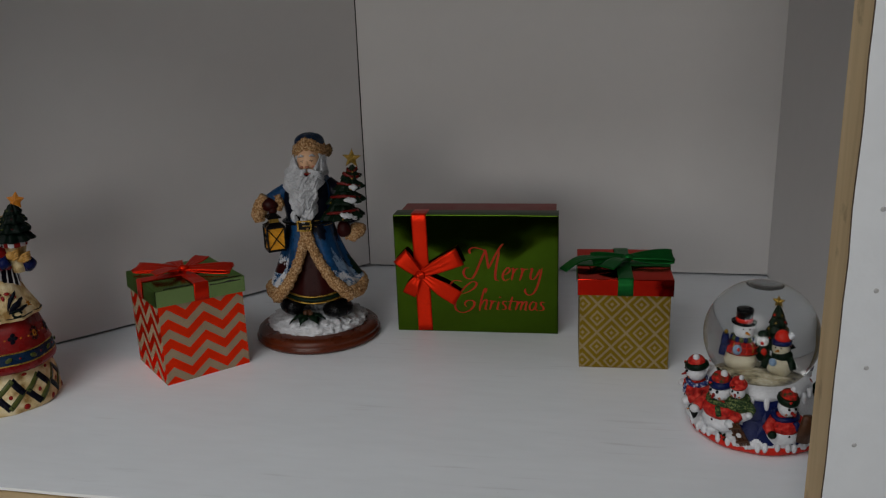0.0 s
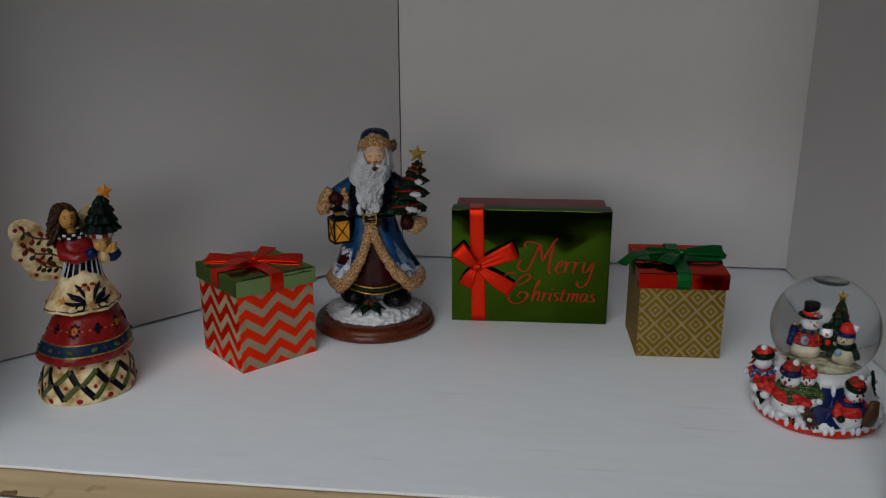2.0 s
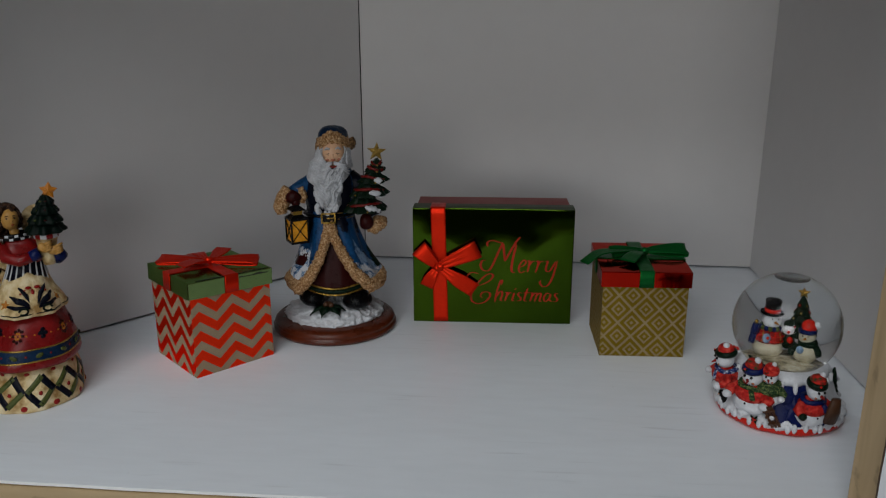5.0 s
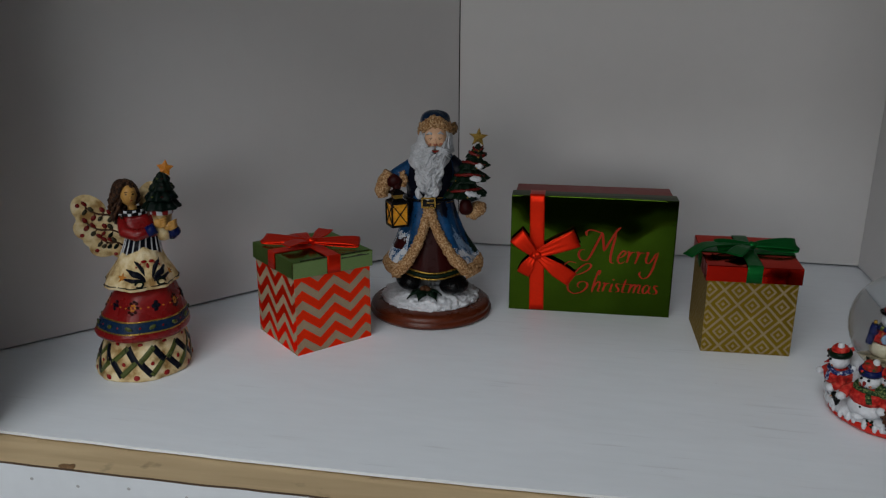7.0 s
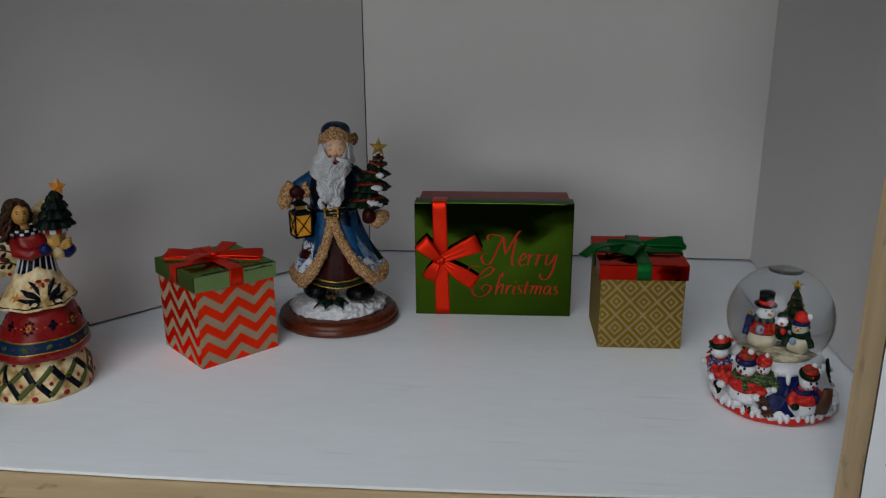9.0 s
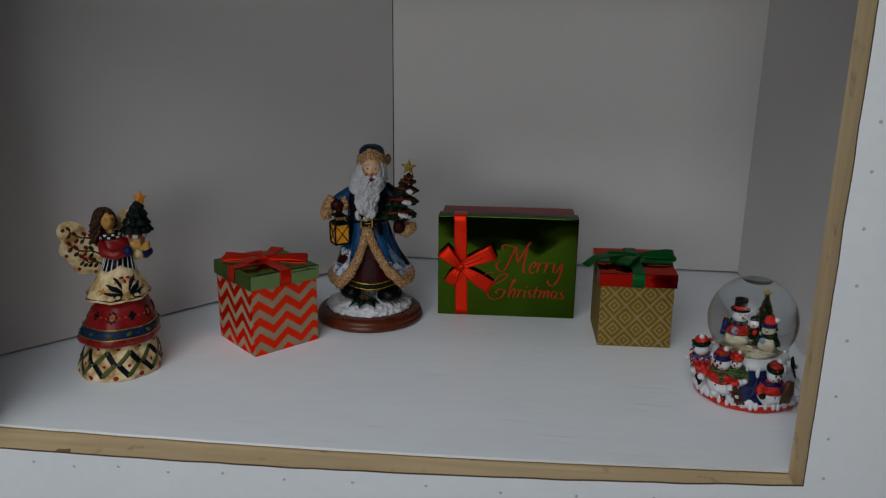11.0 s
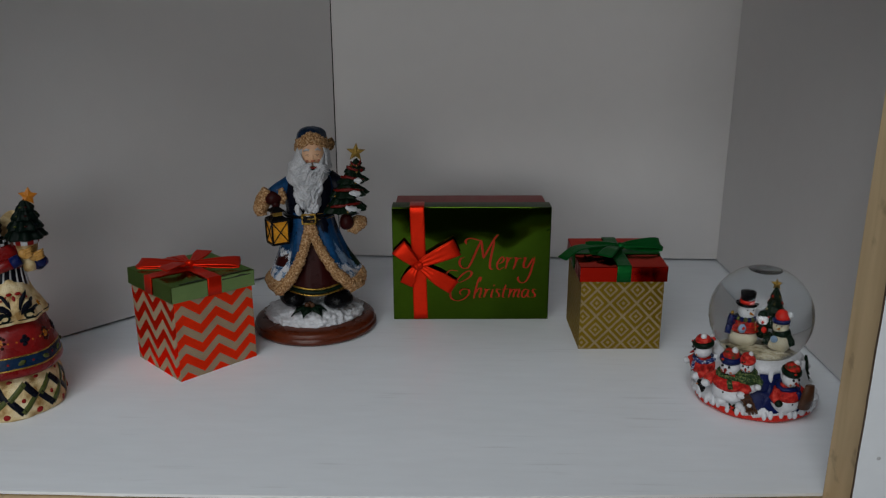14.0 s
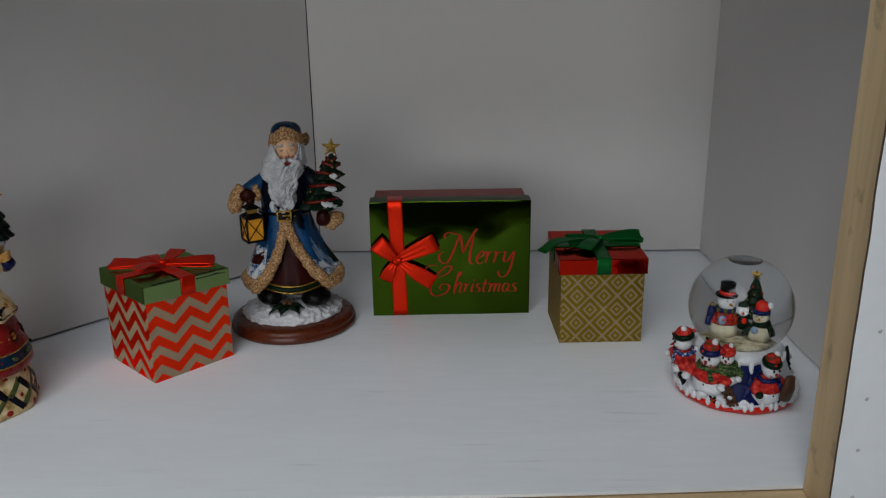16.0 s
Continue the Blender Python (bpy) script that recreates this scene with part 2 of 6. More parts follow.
P_TAN = paint("tan_skin_paint", (0.50, 0.265, 0.070), 0.42, 0.1, 0.1)
P_SKIN = paint("skin_paint", (0.78, 0.47, 0.29), 0.45, 0.06, 0.1)
P_ROSY = paint("rosy_paint", (0.48, 0.17, 0.10), 0.45, 0.06, 0.1)
P_MAROON = paint("maroon_paint", (0.030, 0.0035, 0.003), spec=0.1)
P_BLACK = paint("black_paint", (0.003, 0.003, 0.0035), 0.4, spec=0.14)
P_GOLD = paint("gold_paint", (0.45, 0.27, 0.05), 0.35, 0.2, 0.2, 0.8)
P_AMBER = paint("amber_glass_paint", (0.78, 0.33, 0.022), 0.25, 0.3, 0.1, scale=60)
P_SNOW = paint("snow_paint", (0.70, 0.715, 0.75), 0.5, 0.16, 0.4, scale=60)
P_GREEN = paint("pine_green_paint", (0.0035, 0.013, 0.006), 0.45, 0.4, spec=0.1)
P_RED = paint("red_paint", (0.28, 0.01, 0.008), 0.38)
P_BRIGHT = paint("bright_red_paint", (0.58, 0.02, 0.01), 0.28, 0.12, 0.15)
P_GARLAND = paint("dark_red_paint", (0.15, 0.008, 0.006), 0.4)
P_PLINTH = surf("mahogany_plinth", (0.085, 0.016, 0.005), 0.28, 0, 0.35, 24, 0.05, 300, spec=0.30, stretch=(1, 1, 5))
P_CREAM = grained("stained_cream_paint", ((0.29, 0.165, 0.052), (0.63, 0.475, 0.245), (0.77, 0.65, 0.42)), 75)
P_CREAM.node_tree.nodes["Principled BSDF"].inputs["Roughness"].default_value = 0.4
P_HAIR = grained("brown_hair_paint", ((0.010, 0.005, 0.003), (0.034, 0.014, 0.007), (0.10, 0.044, 0.020)), 300)
P_OLIVE = paint("olive_paint", (0.075, 0.09, 0.02), 0.4, 0.25)
P_ORANGE = paint("orange_paint", (0.53, 0.185, 0.018), 0.35, 0.15)
P_COBALT = paint("cobalt_paint", (0.005, 0.011, 0.075), 0.38, spec=0.14)
P_BAND = paint("dark_teal_blue_paint", (0.006, 0.022, 0.058), 0.38, 0.45, scale=60, spec=0.14)
P_BURGUNDY = paint("burgundy_paint", (0.215, 0.008, 0.008), 0.30, 0.35, 0.12, scale=40, spec=0.3)
P_DARKGREEN = paint("blackish_green_paint", (0.0020, 0.0068, 0.0045), 0.5, 0.4, spec=0.08)
P_LEAF = paint("olive_brown_paint", (0.030, 0.024, 0.010), 0.5)
P_BROWN = paint("brown_paint", (0.075, 0.03, 0.013), 0.5)
P_PALEBLUE = paint("pale_blue_paint", (0.2, 0.3, 0.44), 0.5)

# ---- shaping helpers ----


class Sculpt:
    """Collects grids of points into one mesh, each with its own paint."""

    def __init__(self):
        self.verts, self.faces, self.slots, self.smooth, self.paints = [], [], [], [], []

    def slot(self, paint_):
        if paint_ not in self.paints:
            self.paints.append(paint_)
        return self.paints.index(paint_)

    def grid(self, rows, paint_, wrap=True, caps=True, smooth=True):
        """rows of equally many points; wrap joins each row's end to its start. paint_ may be a function of (row, column)."""
        n, base = len(rows[0]), len(self.verts)
        self.verts += [tuple(p) for row in rows for p in row]
        for i in range(len(rows) - 1):
            for j in range(n if wrap else n - 1):
                k = (j + 1) % n
                self.faces.append((base + i * n + j, base + i * n + k, base + (i + 1) * n + k, base + (i + 1) * n + j))
                self.slots.append(self.slot(paint_(i, j) if callable(paint_) else paint_))
                self.smooth.append(smooth)
        if caps and wrap:
            for i, flip in ((0, True), (len(rows) - 1, False)):
                ring = [base + i * n + j for j in range(n)]
                self.faces.append(tuple(reversed(ring)) if flip else tuple(ring))
                self.slots.append(self.slot(paint_(min(i, len(rows) - 2), 0) if callable(paint_) else paint_))
                self.smooth.append(smooth)

    def ball(self, c, r, paint_, turn=(0, 0, 0), n=16, m=10, rough=0.0, freq=120.0):
        r = (r, r, r) if isinstance(r, (int, float)) else r
        q = Euler([radians(a) for a in turn]).to_matrix()
        rows = []
        for i in range(m + 1):
            a = math.pi * (i + 0.02) / (m + 0.04)
            row = []
            for j in range(n):
                b = 2 * math.pi * j / n
                d = Vector((math.sin(a) * math.cos(b), math.sin(a) * math.sin(b), -math.cos(a)))
                p = q @ Vector((d.x * r[0], d.y * r[1], d.z * r[2])) + Vector(c)
                if rough:
                    p += (q @ d) * rough * noise.noise(p * freq)
                row.append(p)
            rows.append(row)
        self.grid(rows, paint_)

    def tube(self, path, radii, paint_, n=10, rough=0.0, freq=150.0, flat=1.0, caps=True):
        """A round strand along path with a radius at each point; flat squeezes it along its second axis."""
        path = [Vector(p) for p in path]
        radii = [radii] * len(path) if isinstance(radii, (int, float)) else radii
        rows, side = [], None
        for i, p in enumerate(path):
            t = (path[min(i + 1, len(path) - 1)] - path[max(i - 1, 0)]).normalized()
            if side is None:
                side = t.cross(Vector((0, -1, 0)) if abs(t.y) < 0.9 else Vector((0, 0, 1))).normalized()
            side = (side - t * side.dot(t)).normalized()
            up = t.cross(side)
            row = []
            for j in range(n):
                b = 2 * math.pi * j / n
                d = side * math.cos(b) + up * math.sin(b) * flat
                q = p + d * radii[i]
                if rough:
                    q += d * rough * noise.noise(q * freq)
                row.append(q)
            rows.append(row)
        self.grid(rows, paint_, caps=caps)

    def fur(self, path, radii, paint_, shag=0.0019, n=30):
        """A shaggy trim: the path is walked in short steps and its skin roughened at two scales."""
        path = [Vector(p) for p in path]
        radii = [radii] * len(path) if isinstance(radii, (int, float)) else radii
        pts, rad = [], []
        for k in range(len(path) - 1):
            m = max(1, int((path[k + 1] - path[k]).length / 0.0007))
            for q in range(m):
                pts.append(path[k].lerp(path[k + 1], q / m))
                rad.append(radii[k] + (radii[k + 1] - radii[k]) * q / m)
        pts.append(path[-1]), rad.append(radii[-1])
        first = len(self.verts)
        self.tube(pts, rad, paint_, n)
        for i in range(len(pts)):
            for j in range(n):
                v = Vector(self.verts[first + i * n + j])
                d = (v - pts[i]).normalized()
                v += d * shag * (0.70 * noise.noise(v * 230) + 0.85 * noise.noise(v * 520 + Vector((5, 1, 3))) - 0.05)
                self.verts[first + i * n + j] = tuple(v)

    def turned(self, profile, paint_, c=(0, 0, 0), squash=1.0, n=48, wave=None, caps=True, span=None):
        """A turned form: profile rows of (radius, z, shift in x). wave(angle, row) adds to the radius."""
        rows = []
        for i, (r, z, *s) in enumerate(profile):
            row = []
            for j in range(n):
                a = 2 * math.pi * j / n if span is None else span(i)[0] + (span(i)[1] - span(i)[0]) * j / (n - 1)
                rr = r + (wave(a, i) if wave else 0)
                row.append((c[0] + (s[0] if s else 0) + rr * math.cos(a), c[1] + rr * math.sin(a) * squash, c[2] + z))
            rows.append(row)
        self.grid(rows, paint_, wrap=span is None, caps=caps and span is None)

    def patch(self, points, paint_):
        base = len(self.verts)
        self.verts += [tuple(p) for p in points]
        self.faces.append(tuple(range(base, base + len(points))))
        self.slots.append(self.slot(paint_))
        self.smooth.append(False)

    def box(self, c, size, paint_, turn=(0, 0, 0)):
        q = Euler([radians(a) for a in turn]).to_matrix()
        h = [s / 2 for s in size]
        ring = lambda z, k=1.0: [q @ Vector((x * h[0] * k, y * h[1] * k, z * h[2])) + Vector(c) for x, y in ((-1, -1), (1, -1), (1, 1), (-1, 1))]
        self.grid([ring(-1), ring(1)], paint_, smooth=False)

    def star(self, c, big, small, thick, paint_, turn=(0, 0, 0)):
        """A five-pointed star with raised middle, facing -y."""
        q = Euler([radians(a) for a in turn]).to_matrix()
        rim = []
        for k in range(10):
            a, r = math.pi / 2 + k * math.pi / 5, big if k % 2 == 0 else small
            rim.append((r * math.cos(a), r * math.sin(a)))
        put = lambda x, y, z: q @ Vector((x, y, z)) + Vector(c)
        self.grid([[put(x * 0.06, -thick, z * 0.06) for x, z in rim], [put(x, -thick * 0.25, z) for x, z in rim],
                   [put(x, thick * 0.25, z) for x, z in rim], [put(x * 0.06, thick, z * 0.06) for x, z in rim]], paint_, smooth=False)

    def mesh(self, name):
        me = bpy.data.meshes.new(name)
        me.from_pydata(self.verts, [], self.faces)
        for p in self.paints:
            me.materials.append(p)
        me.polygons.foreach_set("material_index", self.slots)
        me.polygons.foreach_set("use_smooth", self.smooth)
        me.update()
        bm = bmesh.new()
        bm.from_mesh(me)
        bmesh.ops.recalc_face_normals(bm, faces=bm.faces)
        bm.to_mesh(me)
        bm.free()
        return me


def dense(profile, k=4):
    """A turned profile with smooth in-between rows."""
    rows = [tuple(p) + (0.0,) * (3 - len(p)) for p in profile]
    out = []
    for i in range(len(rows) - 1):
        p0, p1, p2, p3 = (np.array(rows[max(0, min(len(rows) - 1, i + d))]) for d in (-1, 0, 1, 2))
        for q in range(k):
            t = q / k
            out.append(tuple(0.5 * (2 * p1 + (p2 - p0) * t + (2 * p0 - 5 * p1 + 4 * p2 - p3) * t * t + (3 * p1 - p0 - 3 * p2 + p3) * t ** 3)))
    return out + [rows[-1]]


def roughen(sculpt, first, amount, freq):
    """Lumps on all points from index first on, pushed out from their own axis."""
    for k in range(first, len(sculpt.verts)):
        v = Vector(sculpt.verts[k])
        d = Vector((v.x, v.y, 0.02)).normalized()
        v += d * amount * (noise.noise(v * freq) + 0.5 * noise.noise(v * freq * 2.3))
        sculpt.verts[k] = tuple(v)


def part(name, data, parent, label="", material=None, m=None):
    """One mesh object under a thing or a part. data: a bmesh, a Sculpt or a mesh."""
    if isinstance(data, Sculpt):
        me = data.mesh(name)
    elif isinstance(data, bmesh.types.BMesh):
        me = bpy.data.meshes.new(name)
        data.to_mesh(me)
        data.free()
    else:
        me = data
    if material:
        me.materials.clear()
        me.materials.append(material)
    ob = new(name, me)
    ob.parent = parent
    if m is not None:
        ob.matrix_basis = m
    if label:
        tagged(ob, label)
    return ob


def thing(name, m, label, category, group=""):
    ob = new(name)
    ob.empty_display_size = 0.02
    ob.matrix_basis = m
    return tagged(ob, label, category, group)


def block(sx, sy, sz, bevel=0.0, c=(0, 0, 0), seg=2):
    bm = bmesh.new()
    bmesh.ops.create_cube(bm, size=1)
    for v in bm.verts:
        v.co = Vector((v.co.x * sx + c[0], v.co.y * sy + c[1], v.co.z * sz + c[2]))
    if bevel:
        bmesh.ops.bevel(bm, geom=list(bm.edges), offset=bevel, segments=seg, profile=0.7, affect="EDGES")
    return bm


def slab(name, corners, z0, z1, thick, material, label, category):
    """An upright panel from corner to corner, thickened away from its face (to the left of the way)."""
    a, b = Vector((*corners[0], 0)), Vector((*corners[1], 0))
    way = (b - a).normalized()
    out = Vector((-way.y, way.x, 0)) * thick
    bm = bmesh.new()
    low = [bm.verts.new((p.x, p.y, z0)) for p in (a, b, b + out, a + out)]
    top = [bm.verts.new((p.x, p.y, z1)) for p in (a, b, b + out, a + out)]
    bm.faces.new(reversed(low)), bm.faces.new(top)
    for i in range(4):
        bm.faces.new((low[i], low[(i + 1) % 4], top[(i + 1) % 4], top[i]))
    bmesh.ops.recalc_face_normals(bm, faces=bm.faces)
    ob = part(name, bm, None, "", material)
    return tagged(ob, label, category, kind="structure")


# ---- the display recess ----
BACK_Y, TOP = 1.207, 0.64
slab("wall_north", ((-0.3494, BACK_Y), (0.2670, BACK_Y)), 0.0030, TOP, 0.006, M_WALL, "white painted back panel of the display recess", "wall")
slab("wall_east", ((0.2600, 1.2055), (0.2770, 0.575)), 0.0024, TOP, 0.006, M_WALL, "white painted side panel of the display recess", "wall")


def wavy_wall():
    """The slanting board: bowed a little into the recess, its far edge cut unevenly and a hair off the back panel."""
    a, b = Vector((-0.925, 0.5320, 0)), Vector((-0.3499, 1.2064, 0))
    way = (b - a).normalized()
    out = Vector((-way.y, way.x, 0)) * 0.006
    rows = []
    for i in range(33):
        z = 0.0028 + (TOP - 0.0028) * i / 32
        wave = 0.0012 * math.sin(z * 9.0) + 0.0008 * noise.noise(Vector((z * 25, 3, 1)))
        kink = 0.0012 if z > 0.235 else 0.0
        e = b - way * (0.0010 + 0.25 * wave + 0.25 * kink)
        front = []
        for j in range(25):
            f = j / 24
            inward = Vector((way.y, -way.x, 0)) * 0.0065 * math.sin(math.pi * f) ** 1.4
            foot = 0.0022 * (1.5 * f - 0.5) if i == 0 else 0.0
            front.append(a.lerp(e, f) + inward + Vector((0, 0, z + foot)))
        rows.append(front + [p + out for p in reversed(front)])
    s = Sculpt()
    s.grid(rows, M_WALL, smooth=False)
    return s


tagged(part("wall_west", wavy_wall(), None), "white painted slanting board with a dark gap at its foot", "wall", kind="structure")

# near-black backing added behind the boards, so that the gaps between them stay dark
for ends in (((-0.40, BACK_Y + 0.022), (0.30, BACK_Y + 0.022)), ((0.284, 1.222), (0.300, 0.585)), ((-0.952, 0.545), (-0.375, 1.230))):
    slab("gap_backing", ends, -0.03, TOP, 0.012, M_VOID, "unseen dark backing added for the shade in the panel gaps", "wall")


def sheet(name, outline, z0, z1, material, label, category, edge=None):
    bm = bmesh.new()
    low = [bm.verts.new((x, y, z0)) for x, y in outline]
    top = [bm.verts.new((x, y, z1)) for x, y in outline]
    bm.faces.new(reversed(low))
    bm.faces.new(top)
    n = len(outline)
    for i in range(n):
        f = bm.faces.new((low[i], low[(i + 1) % n], top[(i + 1) % n], top[i]))
        f.material_index = 1 if edge else 0
    bmesh.ops.recalc_face_normals(bm, faces=bm.faces)
    ob = part(name, bm, None, "", material)
    if edge:
        ob.data.materials.append(edge)
    return tagged(ob, label, category, kind="structure")


FRONT_L, FRONT_R = (-0.945, 0.5270), (0.296, 0.5600)
front_edge = []
for i in range(61):
    f = i / 60
    x = FRONT_L[0] + (FRONT_R[0] - FRONT_L[0]) * f
    y = FRONT_L[1] + (FRONT_R[1] - FRONT_L[1]) * f
    sag = -0.0100 * math.sin(math.pi * min(1, max(0, (x + 0.67) / 0.855)))
    front_edge.append((x, y + sag + 0.0007 * noise.noise(Vector((x * 22, 1, 5)))))
sheet("floor", [*front_edge, (0.278, 1.217), (-0.362, 1.217)], -0.003, 0.0, M_FLOOR, "white brush-painted shelf board with faint grey streaks", "floor", M_EDGE)
# dark sheet added under the shelf, its colour giving the shade there
sheet("subfloor", [(-0.98, 0.60), (0.33, 0.60), (0.33, 1.24), (-0.40, 1.24)], -0.03, -0.0035, M_VOID, "unseen dark sheet added for the shade under the shelf board", "floor")
sheet("ceiling", [(-0.98, 0.535), (0.35, 0.575), (0.35, 1.25), (-0.42, 1.25)], TOP, TOP + 0.012, M_WALL, "white painted board over the recess", "ceiling")

# pine framing round the opening; local x runs along each board
OPEN_L, OPEN_R, HEAD = -0.673, 0.1675, 0.585
TILT_Z = math.degrees(math.atan2(FRONT_R[1] - FRONT_L[1], FRONT_R[0] - FRONT_L[0]))


def stud(length, wide, deep, m, label):
    bm = block(length, wide, deep, 0.0016)
    return tagged(part("trim", bm, None, "", M_PINE, m), label, "wood trim", kind="structure")


def front_y(x):
    return FRONT_L[1] + (FRONT_R[1] - FRONT_L[1]) * (x - FRONT_L[0]) / (FRONT_R[0] - FRONT_L[0])


mid = (OPEN_L + OPEN_R) / 2
# bottom board lies under the shelf's front edge
stud(1.16, 0.086, 0.038, pose(mid + 0.02, front_y(mid + 0.02) - 0.006, -0.0242, 0, 0, TILT_Z + 0.2), "raw pine board with a dark knot along the shelf edge")
stud(0.66, 0.048, 0.038, pose(OPEN_R + 0.019, front_y(OPEN_R) - 0.0255, 0.326, 0, -90, 0) @ pose(0, 0, 0, TILT_Z, 0, 0), "raw upright pine stud beside the opening")
stud(0.66, 0.048, 0.038, pose(OPEN_L - 0.019, front_y(OPEN_L) - 0.0255, 0.326, 0, -90, 0) @ pose(0, 0, 0, TILT_Z, 0, 0), "raw upright pine stud beside the opening")
stud(0.853, 0.048, 0.038, pose(mid, front_y(mid) - 0.0255, HEAD + 0.019, 0, 0, TILT_Z), "raw pine header board over the opening")


def knot_mesh():
    s = Sculpt()
    s.ball((0, 0, 0), (0.0085, 0.0045, 0.0008), M_KNOT, n=20, m=6, rough=0.003, freq=160)
    return s


knot = part("knot", knot_mesh(), None, "", None, pose(-0.5705, 0.4990, -0.0051))
tagged(knot, "dark resinous knot in the pine board", "knot", kind="structure")


def front_panel():
    """The white facing panel with the opening cut through it; the cut rises slightly along the bottom."""
    y = lambda x: front_y(x) - 0.0505
    slope = lambda x: (x - OPEN_L) / (OPEN_R - OPEN_L)
    bottom = lambda x: 0.0045 - 0.0210 * slope(x) + 0.0320 * slope(x) ** 2 + 0.0011 * noise.noise(Vector((x * 26, 7, 2)))
    right = lambda z: OPEN_R - 0.0030 + 0.0013 * noise.noise(Vector((z * 24, 2, 9)))
    left = OPEN_L - 0.0015
    t = 0.0035
    s = Sculpt()

    def band(cells):
        """cells: rows of (x, z) pairs, outer and inner; front, edge and back faces."""
        front = [[(x, y(x) - t, z) for x, z in row] for row in cells]
        back = [[(x, y(x) - 0.0005, z) for x, z in row] for row in cells]
        rows = [[f[0], f[1], k[1], k[0]] for f, k in zip(front, back)]
        s.grid(rows, lambda i, j: M_EDGE if j == 1 else M_PANEL, smooth=False)

    low, high, far_l, far_r = -0.95, 1.55, -2.3, 2.2
    xs = [left + (right(0.01) - left) * i / 70 for i in range(71)]
    band([((x, low), (x, bottom(x))) for x in xs])
    zs = [bottom(OPEN_R) + (HEAD - 0.0) * i / 40 for i in range(41)]
    band([((far_r, z), (right(z), z)) for z in zs])
    band([((far_l, z), (left, z)) for z in zs])
    band([((x, high), (x, HEAD + 0.003)) for x in (left, right(0.5))])
    z_end, z_beg = zs[-1], zs[0]
    for x0, x1 in ((far_l, left), (right(0.01), far_r)):
        for za, zb in ((low, z_beg), (z_end, high)):
            band([((x, za), (x, zb)) for x in (x0, x1)])
    return s


facing = tagged(part("wall_south", front_panel(), None), "white painted facing panel with screws round the cut opening", "wall", kind="structure")


def screw_mesh():
    s = Sculpt()
    s.turned([(0.0002, -0.0004), (0.0014, -0.0004), (0.0016, 0.0), (0.0013, 0.0003), (0.0002, 0.0002)], M_SCREW, n=14)
    return s.mesh("screw")


SCREW = screw_mesh()
screw_spots = [(OPEN_R + 0.0135 + 0.0015 * math.sin(k * 5), z) for k, z in enumerate((0.025, 0.066, 0.109, 0.163, 0.214, 0.265, 0.314, 0.355, 0.405, 0.455, 0.506, 0.556))]
screw_x, step = -0.633, 0.039
while screw_x < 0.16:
    screw_spots.append((screw_x, -0.0105 + 0.0015 * math.sin(screw_x * 60) + 0.004 * max(0.0, (screw_x + 0.12) / 0.28)))
    screw_x += step
    step = min(0.073, step * 1.10)
for x, z in screw_spots:
    part("screw", SCREW, facing, "", None, pose(x, front_y(x) - 0.0541, z, 90, 0, TILT_Z))

# ---- added room in front, out of view: it shapes the light and shows only in reflections ----
ROOM_W = -2.3
sheet("room_floor", [(ROOM_W - 0.1, 0.44), (2.3, 0.44), (2.3, -3.3), (ROOM_W - 0.1, -3.3)], -1.0, -0.95, M_ROOM_FLOOR, "unseen dark floor added to darken the foil reflections", "floor")
FILL_X0, FILL_X1, FILL_Y0, FILL_Y1 = -1.40, 0.0, -1.75, 0.0
for outline in ([(ROOM_W - 0.1, 0.60), (2.3, 0.60), (2.3, FILL_Y1), (ROOM_W - 0.1, FILL_Y1)], [(ROOM_W - 0.1, FILL_Y0), (2.3, FILL_Y0), (2.3, -3.3), (ROOM_W - 0.1, -3.3)],
                [(ROOM_W - 0.1, FILL_Y1), (FILL_X0, FILL_Y1), (FILL_X0, FILL_Y0), (ROOM_W - 0.1, FILL_Y0)], [(FILL_X1, FILL_Y1), (2.3, FILL_Y1), (2.3, FILL_Y0), (FILL_X1, FILL_Y0)]):
    sheet("room_ceiling", outline, 1.55, 1.65, M_ROOM, "unseen grey ceiling added round the overhead fill lamp", "ceiling")
# fill lamp added overhead, out of view, to brighten the shelf board and facing
fill_lamp = bpy.data.lights.new("overhead_fill", "AREA")
fill_lamp.shape, fill_lamp.size, fill_lamp.size_y = "RECTANGLE", FILL_X1 - FILL_X0, FILL_Y1 - FILL_Y0
fill_lamp.energy, fill_lamp.color = FILL_WATTS, WINDOW_COLOUR
new("overhead_fill", fill_lamp).matrix_basis = pose((FILL_X0 + FILL_X1) / 2, (FILL_Y0 + FILL_Y1) / 2, 1.64)
slab("room_wall_east", ((2.2, 0.60), (2.2, -3.3)), -0.95, 1.55, 0.1, M_ROOM, "unseen grey side wall added to hold back light", "wall")
slab("room_wall_west", ((ROOM_W, -3.3), (ROOM_W, 0.60)), -0.95, 1.55, 0.1, M_ROOM, "unseen grey side wall added to hold back light", "wall")
WIN_X0, WIN_X1, WIN_Z0, WIN_Z1, WIN_Y = -2.05, 0.35, 0.0, 1.45, -3.2
for x0, x1, z0, z1 in ((ROOM_W, WIN_X0, -0.95, 1.55), (WIN_X1, 2.2, -0.95, 1.55), (WIN_X0, WIN_X1, -0.95, WIN_Z0), (WIN_X0, WIN_X1, WIN_Z1, 1.55)):
    slab("room_wall", ((x1, WIN_Y), (x0, WIN_Y)), z0, z1, 0.1, M_ROOM, "unseen grey wall added round the window lamp", "wall")
lamp = bpy.data.lights.new("window_light", "AREA")
lamp.shape, lamp.size, lamp.size_y = "RECTANGLE", WIN_X1 - WIN_X0, WIN_Z1 - WIN_Z0
